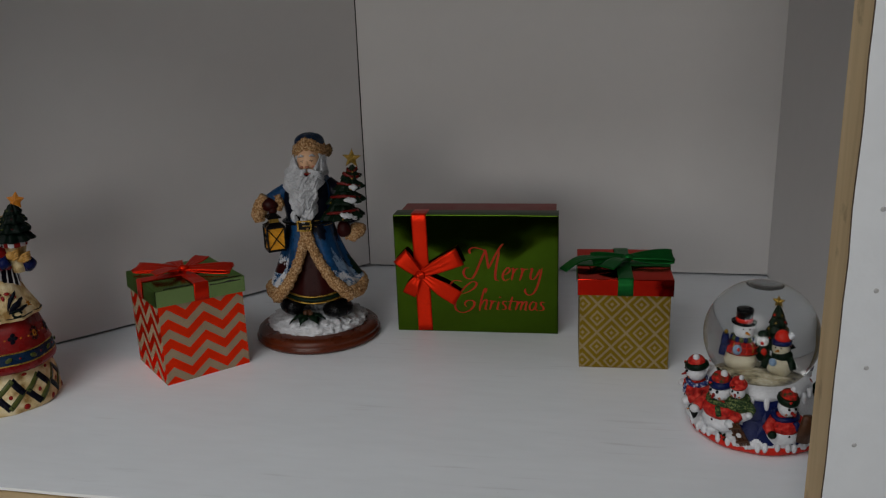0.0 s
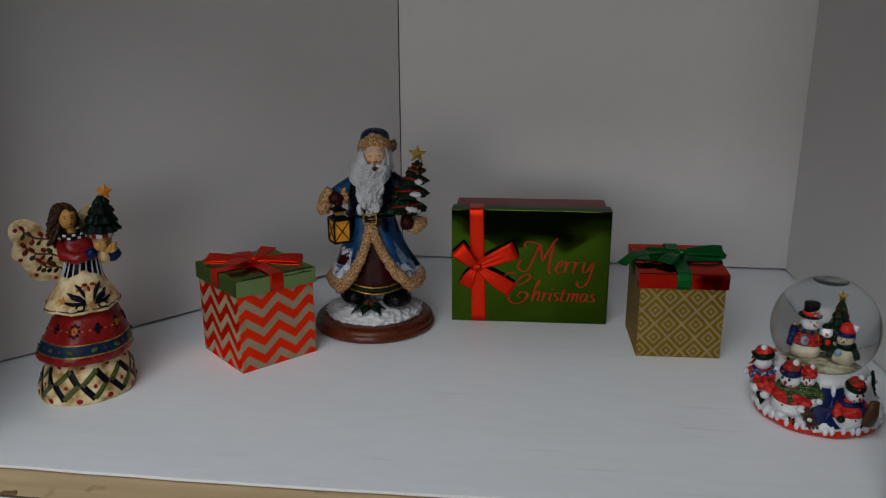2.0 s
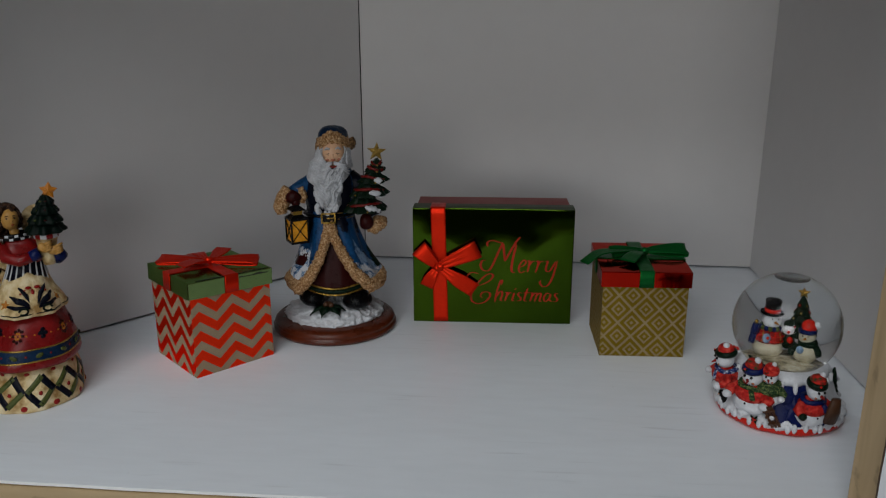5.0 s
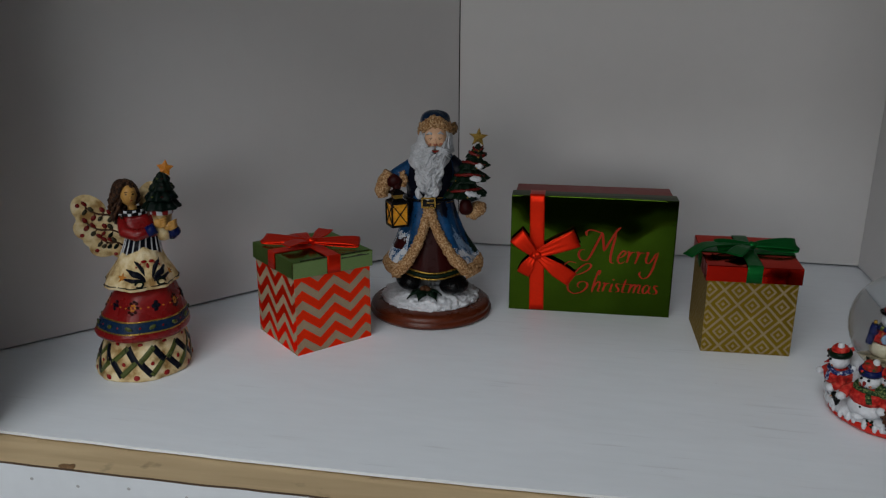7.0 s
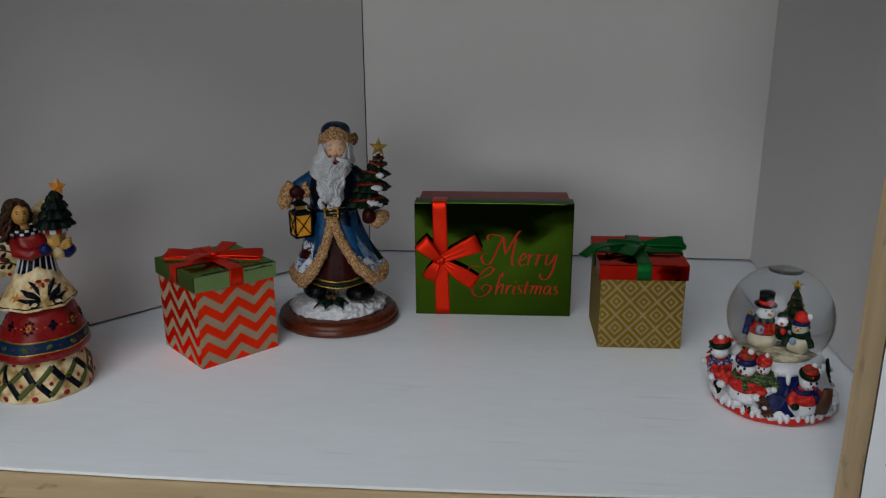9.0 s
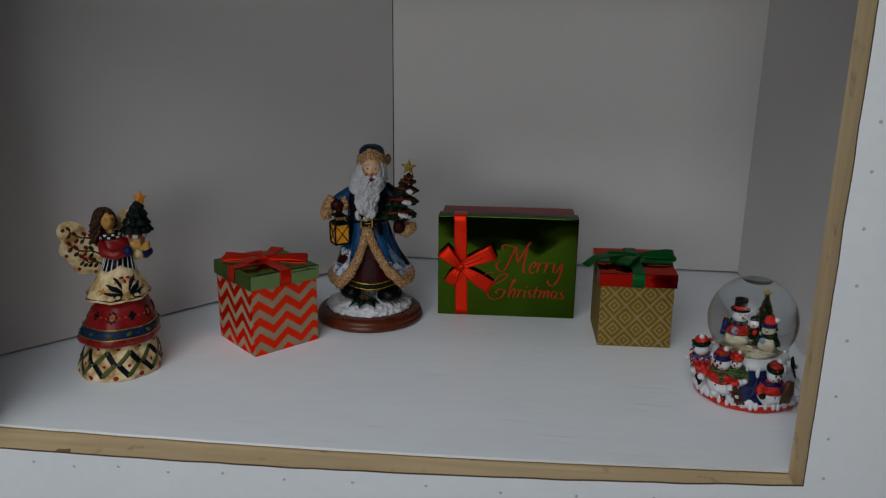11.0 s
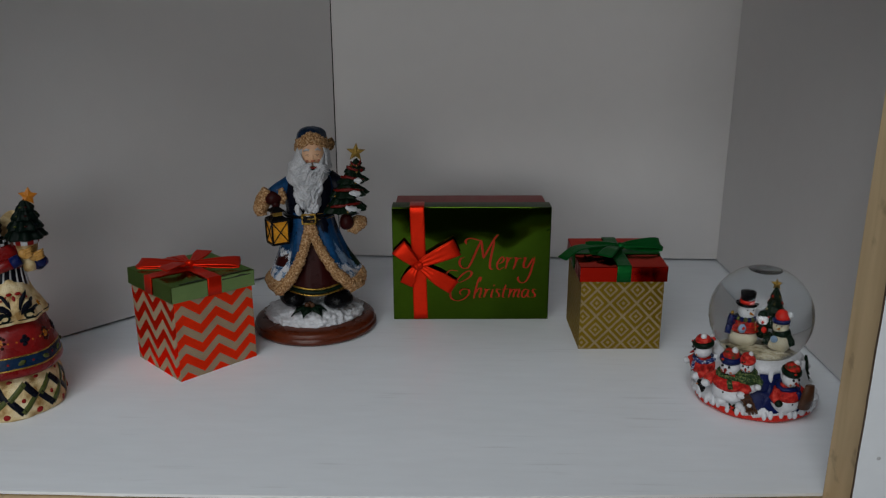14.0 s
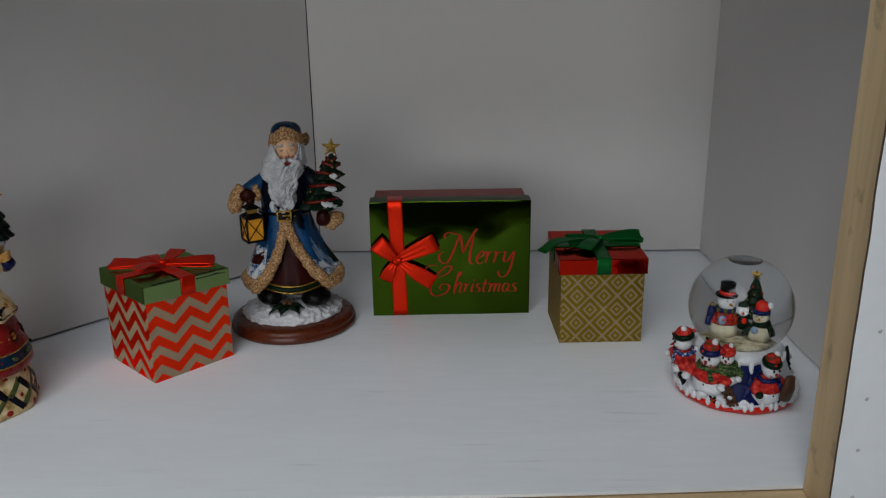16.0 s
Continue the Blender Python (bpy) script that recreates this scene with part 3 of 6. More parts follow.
lamp.energy, lamp.color = WINDOW_WATTS, WINDOW_COLOUR
lamp_ob = new("window_light", lamp)
lamp_ob.matrix_basis = pose((WIN_X0 + WIN_X1) / 2, WIN_Y - 0.05, (WIN_Z0 + WIN_Z1) / 2, 90, 0, 0)


# ---- ribbons and boxes ----
def strip(path, wide, across, thick=0.0005, pinch=None):
    """A ribbon along path; across: direction of its width at each point, or one for all."""
    path = [Vector(p) for p in path]
    s = Sculpt()
    rows = []
    n = len(path)
    for i, p in enumerate(path):
        t = (path[min(i + 1, n - 1)] - path[max(i - 1, 0)]).normalized()
        ac = Vector(across[i] if isinstance(across, list) else across)
        ac = (ac - t * ac.dot(t)).normalized()
        nm = t.cross(ac).normalized() * thick
        w = wide * (pinch(i / (n - 1)) if pinch else 1)
        gather = 1.5 * (1 - w / wide) + 0.15 * math.sin(i * 0.5)
        row = []
        for k in range(11):
            f = k / 10 - 0.5
            row.append(p + ac * w * f + nm * (1 + gather * math.cos(f * 17)))
        for k in range(10, -1, -1):
            f = k / 10 - 0.5
            row.append(p + ac * w * f + nm * (gather * math.cos(f * 17) - 1))
        rows.append(row)
    return s, rows


def ribbon(name, path, wide, across, material, parent, pinch=None, label=""):
    s, rows = strip(path, wide, across, pinch=pinch)
    s.grid(rows, material)
    return part(name, s, parent, label)


def loop_path(angle, length, lift, start=0.003, n=18):
    """A bow's loop in the plane z = 0, standing off towards +z."""
    d = Vector((math.cos(radians(angle)), math.sin(radians(angle)), 0))
    pts = []
    for i in range(n + 1):
        a = math.pi * 2 * i / n
        along = length * (1 - math.cos(a)) / 2
        off = lift * math.sin(a) * (0.35 + 0.65 * along / length)
        pts.append(d * along + Vector((0, 0, start + lift * 0.75 + off)))
    return pts


def bow(parent, m, material, loops, tails, wide, label, tip=0.0):
    """A tied bow under parent: its knot, loops and tails lie in the plane z = 0 of m."""
    b = part("bow", Sculpt_knot(material, wide), parent, label, None, m)
    for angle, length, lift in loops:
        side = Vector((-math.sin(radians(angle)), math.cos(radians(angle)), tip * math.copysign(1, math.cos(radians(angle)))))
        ribbon("loop", loop_path(angle, length, lift), wide, side, material, b, pinch=lambda f: 0.26 + 0.82 * math.sin(math.pi * f) ** 1.1)
    for points, w in tails:
        a, z = Vector(points[0]), Vector(points[-1])
        side = Vector((0, 0, 1)).cross(z - a)
        path = []
        for i in range(15):
            f = i / 14 * (len(points) - 1)
            k = min(int(f), len(points) - 2)
            path.append(Vector(points[k]).lerp(Vector(points[k + 1]), f - k))
        for _ in range(2):
            path = [path[0]] + [(path[i - 1] + path[i] * 2 + path[i + 1]) / 4 for i in range(1, 14)] + [path[-1]]
        ribbon("tail", path, w, side, material, b, pinch=lambda f: 0.32 + 0.68 * min(1, f * 1.5))
    return b


def Sculpt_knot(material, wide):
    s = Sculpt()
    s.ball((0, 0, wide * 0.28), (wide * 0.36, wide * 0.30, wide * 0.26), material, n=18, m=10, rough=wide * 0.12, freq=180)
    return s


def tray(sx, sy, sz, wall, bevel=0.0008):
    """An open box or lid: closed at +z, hollow below."""
    bm = block(sx, sy, sz, 0, (0, 0, sz / 2))
    under = [f for f in bm.faces if f.normal.z < -0.9]
    bmesh.ops.inset_region(bm, faces=under, thickness=wall)
    bmesh.ops.translate(bm, verts=list({v for f in under for v in f.verts}), vec=(0, 0, sz - wall))
    outer = [e for e in bm.edges if all(abs(abs(v.co.x) - sx / 2) < 1e-6 or abs(abs(v.co.y) - sy / 2) < 1e-6 for v in e.verts)]
    bmesh.ops.bevel(bm, geom=outer, offset=bevel, segments=2, profile=0.6, affect="EDGES")
    bmesh.ops.recalc_face_normals(bm, faces=bm.faces)
    return bm


SIDE, LID_Z, LID_TOP, LID = 0.0975, 0.0915, 0.1105, 0.1025


def square_gift(m, body_mat, lid_mat, ribbon_mat, label, lid_label, ribbon_label):
    g = thing("gift_box", m, label, "gift box", "gift boxes on the shelf")
    part("body", block(SIDE, SIDE, 0.099, 0.0006, (0, 0, 0.0495)), g, "", body_mat)
    lid = part("lid", tray(LID, LID, LID_TOP - LID_Z, 0.0015), g, lid_label, lid_mat, pose(0, 0, LID_Z))
    h, e, up = LID / 2, 0.0006, LID_TOP - LID_Z
    for k, axis in enumerate(("x", "y")):
        pts = []
        for i in range(25):
            f = -1 + 2 * i / 24
            pts.append((f * (h + e), 0, up + e + k * 0.0006 + 0.0004 * noise.noise(Vector((f * 5, k, 3)))))
        pts = [(-(h + e), 0, 0.0003), (-(h + e), 0, up * 0.5)] + pts + [((h + e), 0, up * 0.5), ((h + e), 0, 0.0003)]
        if axis == "y":
            pts = [(y, x, z) for x, y, z in pts]
        s, rows = strip(pts, 0.0165, (0, 1, 0) if axis == "x" else (1, 0, 0), 0.0003)
        s.grid(rows, ribbon_mat)
        part("ribbon", s, lid, ribbon_label)
    return g, lid, up


# the box with red zigzags
_, chev_lid, up = square_gift(pose(-0.4548, 0.8120, 0, 0, 0, 48.1), M_CHEVRON, M_OLIVE_FOIL, M_RED_RIBBON,
                                 "cube gift box with red zigzags and pale green lid", "pale green foil lid with a worn edge", "red satin ribbon")
chev_lid.matrix_basis = pose(0, 0, LID_Z - 0.0012, 0, 0, -48.1) @ pose(0, 0, 0, 0, 2.0, 48.1)
bow(chev_lid, pose(-0.001, -0.001, up + 0.0012, 0, 0, -47.3), M_RED_RIBBON, [(184, 0.058, 0.0016), (12, 0.056, 0.0026)],
    [([(0, 0, 0.004), (0.003, 0.022, 0.007), (0.005, 0.038, 0.010)], 0.019), ([(0, 0, 0.004), (-0.018, 0.018, 0.008), (-0.030, 0.032, 0.003)], 0.017),
     ([(0, 0, 0.004), (-0.010, -0.013, 0.008), (-0.022, -0.028, 0.005)], 0.018)], 0.0180, "red satin bow", 0.34)


def chips(seed, length, deep):
    """A ragged worn line where the foil has split along an edge."""
    s = Sculpt()
    n = 40
    rows = []
    for i in range(n + 1):
        x = -length / 2 + length * i / n
        w = deep * (0.35 + 0.65 * abs(noise.noise(Vector((x * 90, seed, 0.5)))) * 1.6)
        rows.append([(x, 0, 0), (x, w, 0), (x, w, 0.0003), (x, 0, 0.0003)])
    s.grid(rows, M_EDGE_DARK, smooth=False)
    return s


M_EDGE_DARK = surf("split_foil_edge", (0.02, 0.025, 0.012), 0.6, 0, 0.3, 200)
part("worn_edge", chips(4, 0.088, 0.0042), chev_lid, "dark split in the foil", None, pose(0.004, -0.0492, up + 0.0002))
part("worn_edge", chips(9, 0.036, 0.0020), chev_lid, "dark split in the foil", None, pose(0.028, -LID / 2 - 0.0002, up - 0.0042, 90, 0, 0))

# the box with gold diamonds
_, gold_lid, up = square_gift(pose(0.0425, 0.8997, 0, 0, 0, 2.4), M_DIAMOND, M_RED_FOIL, M_GREEN_RIBBON,
                                 "cube gift box with gold diamonds and red foil lid", "shiny red foil lid", "green satin ribbon")
gold_lid.matrix_basis = pose(0, 0, LID_Z - 0.0029, 3.0, 0, 0)
bow(gold_lid, pose(0.006, 0.004, up + 0.0012), M_GREEN_RIBBON, [(4, 0.050, 0.0036), (190, 0.042, 0.0026)],
    [([(0, 0, 0.006), (-0.030, -0.006, 0.008), (-0.056, -0.010, 0.007), (-0.074, -0.020, -0.004)], 0.018),
     ([(0, 0, 0.005), (-0.014, -0.016, 0.008), (-0.026, -0.033, 0.004)], 0.019), ([(0, 0, 0.004), (0.026, 0.014, 0.005), (0.046, 0.022, 0.003)], 0.017)],
    0.0180, "green satin bow", 0.5)

# the wide green foil box standing on its side, lid to the front; local -y is the lid's face
W, H, D, LD = 0.2025, 0.152, 0.074, 0.026
merry = thing("gift_box", pose(-0.1341, 0.9403, 0, 0, 0, 2.3) @ pose(0, 0, 0, -0.6, 0, 0), "wide green foil gift box stood on edge with red lettering", "gift box", "gift boxes on the shelf")
part("body", block(W - 0.007, D - 0.004, H - 0.005, 0.001, (0, (D - 0.004) / 2 + 0.004, H / 2 + 0.0010)), merry, "dull red box body", M_BODY_RED)


def lid_swell(u, v):
    """How far the lid's face stands out, u and v running from -1 to 1 across and up it."""
    side = min(1.0, max(0.0, (abs(u + 0.05) - 0.40) / 0.60))
    bend = side * side * (3 - 2 * side) * ((v + 1) / 2) ** 2
    return 0.0003 * (1 - v * v) + 0.0034 * bend - 0.0006 * max(abs(u) ** 380, abs(v) ** 300) + 0.0006 * noise.noise(Vector((u * 2.3 + 0.4, v * 1.7, 4)))


def laid(points):
    """Points drawn on a flat face, moved out to lie on the swollen one."""
    return [Vector((p[0], p[1] - lid_swell(p[0] / (W / 2), max(-1, min(1, p[2] / (H / 2) - 1))), p[2])) for p in points]


def puffed_lid():
    """The lid's face, slightly pillowed so that its foil bends the reflections near the rim."""
    s = Sculpt()
    nx, nz = 90, 70
    rows = []
    for i in range(nz + 1):
        row = []
        for j in range(nx + 1):
            u, v = math.sin((j / nx - 0.5) * math.pi), math.sin((i / nz - 0.5) * math.pi)
            puff = lid_swell(u, v)
            row.append((u * W / 2, -puff, H / 2 + v * H / 2))
        rows.append(row)
    s.grid(rows, M_GREEN_FOIL, wrap=False)
    rim = [rows[0][j] for j in range(nx + 1)] + [rows[i][nx] for i in range(1, nz + 1)] + [rows[nz][j] for j in range(nx - 1, -1, -1)] + [rows[i][0] for i in range(nz - 1, 0, -1)]
    inner = [(x * 0.985, y, (z - H / 2) * 0.985 + H / 2) for x, y, z in rim]
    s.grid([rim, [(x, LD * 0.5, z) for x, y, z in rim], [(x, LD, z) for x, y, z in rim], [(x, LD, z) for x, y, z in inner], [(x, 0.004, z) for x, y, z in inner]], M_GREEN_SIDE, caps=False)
    return s


merry_lid = part("lid", puffed_lid(), merry, "shiny green foil lid")
RX = -0.0695
path = [(RX + 0.004 - 0.004 * k / 20, -0.0007 - 0.0001 * math.sin(k), 0.0015 + (H - 0.003) * k / 20) for k in range(21)]
path = laid(path)
path += [(RX, -0.0008, H + 0.0004), (RX, 0.004, H + 0.0008), (RX, LD * 0.6, H + 0.0008), (RX, LD, H + 0.0006)]
ribbon("ribbon", path, 0.0185, (1, 0, 0), M_RED_RIBBON, merry_lid, label="red satin ribbon band")
bow(merry_lid, pose(RX + 0.0003, -0.0030, 0.0780, 90, 0, 0), M_RED_RIBBON, [(136, 0.034, 0.0040), (25, 0.056, 0.0042)],
    [([(0, 0, 0.004), (-0.008, -0.013, 0.006), (-0.0150, -0.028, 0.0025)], 0.017), ([(0, 0, 0.004), (0.020, -0.014, 0.006), (0.047, -0.032, 0.003)], 0.020)], 0.021, "red satin bow")


def pen(points, wide):
    """Rows of a thick-and-thin pen stroke lying on the lid: broad where it falls, fine where it runs across."""
    pts = [Vector((x, 0, z)) for x, z in points]
    curve = []
    for i in range(len(pts) - 1):
        p0, p1, p2, p3 = pts[max(i - 1, 0)], pts[i], pts[i + 1], pts[min(i + 2, len(pts) - 1)]
        for k in range(6):
            t = k / 6
            curve.append(0.5 * (2 * p1 + (p2 - p0) * t + (2 * p0 - 5 * p1 + 4 * p2 - p3) * t * t + (3 * p1 - p0 - 3 * p2 + p3) * t ** 3))
    curve.append(pts[-1])
    rows, n = [], len(curve)
    for i, p in enumerate(curve):
        d = (curve[min(i + 1, n - 1)] - curve[max(i - 1, 0)]).normalized()
        side = Vector((-d.z, 0, d.x))
        w = wide * (0.34 + 0.66 * max(0.0, abs(d.z)) ** 1.5) * min(1, 0.3 + 6 * min(i, n - 1 - i) / n)
        rows.append(laid([p + side * w + Vector((0, -0.0002, 0)), p - side * w + Vector((0, -0.0002, 0)), p - side * w, p + side * w]))
    return rows


def letter(glyph, strokes, wide, x0=0.0, stretch=1.0):
    """One script letter printed on the lid. Strokes are in millimetres from the lid's lower left corner."""
    s = Sculpt()
    for stroke in strokes:
        s.grid(pen([((x0 + (x - x0) * stretch) / 1000 - W / 2, z / 1000) for x, z in stroke], wide), M_LETTER, smooth=False)
    part("letter", s, merry_lid, "red script letter " + glyph, None, pose(0, -0.0004, 0))


letter("M", [[(93, 85), (88, 84), (86, 78), (89, 72), (96, 71), (101, 78), (106, 90), (111, 102), (114, 109)],
             [(95, 103), (94, 108), (99, 111), (107, 109.5), (114, 107)],
             [(114, 108), (115.5, 96), (117, 84)], [(117, 84), (125, 100), (132, 112), (136, 115.5)],
             [(131, 107), (127.5, 91), (125.5, 78), (126, 70.5), (130, 69)]], 0.0015)
SMALL = 0.00125
letter("e", [[(135, 76), (141, 79), (143.5, 83), (141, 86), (136, 80), (134.5, 73.5), (137.5, 69), (143, 72)]], SMALL)
letter("r", [[(145.5, 84), (148, 85), (147, 77), (145.5, 70)], [(147, 78), (151, 84), (154.5, 84.5)]], SMALL)
letter("r", [[(156.5, 84), (159, 85), (158, 77), (155.5, 69.5)], [(158, 78), (161.5, 84), (166, 84)]], SMALL)
letter("y", [[(168, 84), (171, 85), (169, 77), (169.5, 72), (173.5, 72), (178, 79), (180.5, 85)],
             [(183, 86), (180.5, 75), (177, 62), (172, 53), (166, 51), (162, 55.5), (163, 59.5)]], 0.00135)
letter("C", [[(68.5, 57), (69, 63), (74.5, 68), (84, 67)],
             [(77, 50), (86.5, 51.5), (97, 57), (102, 63.5), (99.5, 67), (93.5, 65), (85, 57), (78, 46.5), (74.5, 37.5), (75.5, 30), (83, 26), (92.5, 29), (98.5, 36), (97.5, 41.5), (90, 42), (86.5, 37.5), (89, 34)]], 0.0014)
letter("h", [[(105, 28.5), (106, 36), (108, 46.5), (111, 57), (113, 58), (112, 52)], [(105.5, 33.5), (109.5, 41.5), (113, 43.5), (113, 37.5), (111.5, 31.5), (114, 30.5)]], SMALL, 105, 1.125)
letter("r", [[(116.5, 41.5), (119, 42), (118, 36), (116.5, 30.5)], [(118, 36.5), (121, 41.5), (124, 41.5)]], SMALL, 105, 1.125)
letter("i", [[(127, 42), (125.5, 35.5), (125, 31.5), (127.5, 31)], [(128, 48), (128.4, 46.5)]], SMALL, 105, 1.125)
letter("s", [[(136, 41.5), (132.5, 42), (131.5, 39), (134, 35.5), (134, 32), (130, 31)]], SMALL, 105, 1.125)
letter("t", [[(142, 48.5), (139.5, 38.5), (138.5, 32), (141.5, 31)], [(137, 42), (145.5, 42.5)]], SMALL, 105, 1.125)
letter("m", [[(145.5, 41.5), (147.5, 42), (146.5, 36), (145, 30.5)], [(146.5, 36.5), (150, 41.5), (152.5, 41.5), (151.5, 35.5), (150.5, 30.5)],
             [(151.5, 36.5), (155, 41.5), (157.5, 41.5), (156.5, 35.5), (156, 31.5), (158.5, 31)]], SMALL, 105, 1.125)
letter("a", [[(167.5, 41), (164, 42), (161, 37.5), (161, 32.5), (163.5, 31), (167, 36), (168.5, 41.5)], [(168.5, 41.5), (167, 34), (169.5, 30.8)]], SMALL, 105, 1.125)
letter("s", [[(177, 41.5), (174, 42), (173, 39), (175.5, 35.5), (175.5, 32), (171, 30.8)]], SMALL, 105, 1.125)


# ---- painted figurines ----
def bearded_figurine():
    """A robed, bearded winter figure with lantern and little tree on an oval plinth; x to its viewer's right, -y to the viewer."""
    s = Sculpt()
    # plinth and snow
    s.turned([(0.070, 0.0), (0.0745, 0.001), (0.0765, 0.004), (0.0765, 0.0065), (0.0745, 0.008), (0.0742, 0.009), (0.0748, 0.0105), (0.0742, 0.013), (0.0715, 0.0155), (0.0675, 0.017), (0.05, 0.0174)], P_PLINTH, squash=0.97, n=72)
    s.verts = [(x * 1.02, y * 1.02, z) for x, y, z in s.verts]
    first = len(s.verts)
    s.turned(dense([(0.0585, 0.016), (0.0612, 0.0195), (0.0595, 0.0240), (0.0525, 0.0280), (0.041, 0.0315), (0.028, 0.0345), (0.012, 0.0365), (0.002, 0.0370)], 6), P_SNOW, squash=0.92, n=180)
    roughen(s, first, 0.0034, 120)
    roughen(s, first, 0.0026, 260)
    roughen(s, first, 0.0010, 700)
    # holly with berries in the snow
    figure = len(s.verts)
    for a, r in ((10, 0.014), (60, 0.010), (150, 0.013), (195, 0.015), (245, 0.013), (310, 0.014)):
        d = Vector((math.cos(radians(a)), math.sin(radians(a)) * 0.75, 0))
        side = Vector((-d.y, d.x, 0)).normalized()
        rows = []
        for i in range(9):
            f = i / 8
            w = 0.0080 * math.sin(math.pi * min(1, f * 0.94 + 0.06)) * (1 + 0.34 * math.cos(f * 6 * math.pi))
            c = Vector((-0.006, -0.0270, 0.0425)) + d * r * 1.6 * f + Vector((0, -0.004 * f, 0.004 * math.sin(3 * f) - 0.007 * f * f))
            rows.append([c - side * w, c + Vector((0, 0, 0.0012)), c + side * w, c - Vector((0, 0, 0.0015))])
        s.grid(rows, P_GREEN)
    for dx, dy in ((-0.008, -0.029), (-0.003, -0.031), (-0.005, -0.026)):
        s.ball((dx * 1.3 + 0.001, dy, 0.0470), 0.0036, P_BROWN, n=12, m=8)
    # boots
    s.ball((-0.0275, -0.013, 0.0545), (0.0155, 0.0215, 0.0115), P_BLACK, (0, 0, 15), 20, 12, 0.002, 60)
    s.ball((0.0300, -0.0185, 0.0500), (0.0175, 0.0225, 0.0120), P_BLACK, (0, 0, -18), 20, 12, 0.002, 60)
    s.tube([(-0.025, 0, 0.05), (-0.018, 0, 0.075)], [0.012, 0.012], P_BLACK)
    s.tube([(0.024, 0, 0.05), (0.018, 0, 0.075)], [0.012, 0.012], P_BLACK)
    # inner robe
    fold = lambda a, i: 0.0012 * math.sin(a * 13) * (1 - i / 7)
    s.turned([(0.030, 0.0615, 0.003), (0.0425, 0.062, 0.003), (0.0430, 0.072, 0.003), (0.037, 0.090, 0.003), (0.027, 0.120, 0.001), (0.020, 0.150, -0.001)], P_MAROON, squash=0.84, wave=fold)
    for z, r, p in ((0.0640, 0.0436, P_GOLD), (0.0680, 0.0434, P_GREEN), (0.0720, 0.0436, P_GOLD)):
        s.tube([(0.003 + r * math.cos(a), r * 0.85 * math.sin(a), z - 0.0022 * math.sin(a * 3.0)) for a in [math.pi * (1.05 + 0.9 * k / 24) for k in range(25)]], 0.0011 if p is P_GOLD else 0.0024, p, n=8)

    # coat, open in front below the belt
    prof = [(0.0560, 0.070, 0.003), (0.0545, 0.080, 0.003), (0.0495, 0.092, 0.002), (0.0435, 0.105, 0.001), (0.0378, 0.120, 0.0), (0.0330, 0.136, -0.001), (0.0292, 0.150, -0.001), (0.0280, 0.163, -0.001)]
    gap = [0.92, 0.72, 0.54, 0.40, 0.26, 0.12, 0.06, 0.03]
    fine_prof, fine_gap = [], []
    for k in range(len(prof) - 1):
        for q in range(10):
            fine_prof.append(tuple(u + (v - u) * q / 10 for u, v in zip(prof[k], prof[k + 1])))
            fine_gap.append(gap[k] + (gap[k + 1] - gap[k]) * q / 10)
    prof, gap = fine_prof + [prof[-1]], fine_gap + [gap[-1]]
    span = lambda i: (-math.pi / 2 + gap[i], 1.5 * math.pi - gap[i])
    crease = lambda a, i: (0.0034 * math.sin(a * 6 + 0.6) + 0.0016 * math.sin(a * 11)) * (1 - i / 90)

    def scene_paint(i, j):
        """A winter scene: snow below, a pale mountain and firs on one side, a cottage on the other."""
        i, j = i / 2.5, j / 2.5
        wob = 1.6 * noise.noise(Vector((j * 0.5, i * 0.5, 4))) + 1.3 * noise.noise(Vector((j * 1.7, i * 1.7, 8))) + 0.9 * noise.noise(Vector((j * 4.1, i * 4.1, 2)))
        dab = noise.noise(Vector((j * 0.35, i * 0.55, 2))) + 0.6 * noise.noise(Vector((j * 1.9, i * 2.3, 5)))
        snowy = P_SNOW if dab < 0.12 else (P_PALEBLUE if dab < 0.5 else P_BLUE)
        if j < 48:
            if i < 7 + 3 * math.sin(j * 0.18 + 0.6) + wob:
                return snowy
            if 5 < i < 15 - abs(j - 27) * 1.3 + wob or 5 < i < 13 - abs(j - 36) * 1.6 + wob:
                return P_GREEN
            if i < 18 - abs(j - 13) * 1.2 + wob:
                return P_PALEBLUE if dab < 0.2 else P_BLUE
        if j > 84:
            if 9 < i < 13 + wob and 99 < j + wob < 109:
                return P_MAROON
            if i < 10 + 2.5 * math.sin(j * 0.3) + wob or (i < 15 + wob and 97 < j < 111):
                return snowy
        if 48 <= j <= 84 and i < 8 + 2 * math.sin(j * 0.4) + wob:
            return P_SNOW
        return P_NAVY if noise.noise(Vector((j * 0.09, i * 0.10, 9))) + 0.25 * dab > 0.10 else P_BLUE
    coat = len(s.verts)
    s.turned(prof, scene_paint, squash=0.86, n=300, wave=crease, span=span)
    inside = [(r * 0.87, z, x) for r, z, x in prof]
    s.turned(inside, P_NAVY, squash=0.86, n=60, span=span)
    for side in (0, 1):
        edge = []
        for i, (r, z, x) in enumerate(prof):
            a = span(i)[side]
            edge.append((x + 1.02 * r * math.cos(a), 1.02 * r * 0.86 * math.sin(a), z))
        fine = [Vector(e) for e in edge]
        s.fur(fine, [0.0072 - 0.0022 * k / len(fine) for k in range(len(fine))], P_FUR)
    hem = [(0.003 + 0.0560 * math.cos(a), 0.0560 * 0.86 * math.sin(a), 0.0705 - 0.003 * math.sin(a) + 0.002 * math.sin(a * 6)) for a in [span(0)[0] + (span(0)[1] - span(0)[0]) * k / 150 for k in range(151)]]
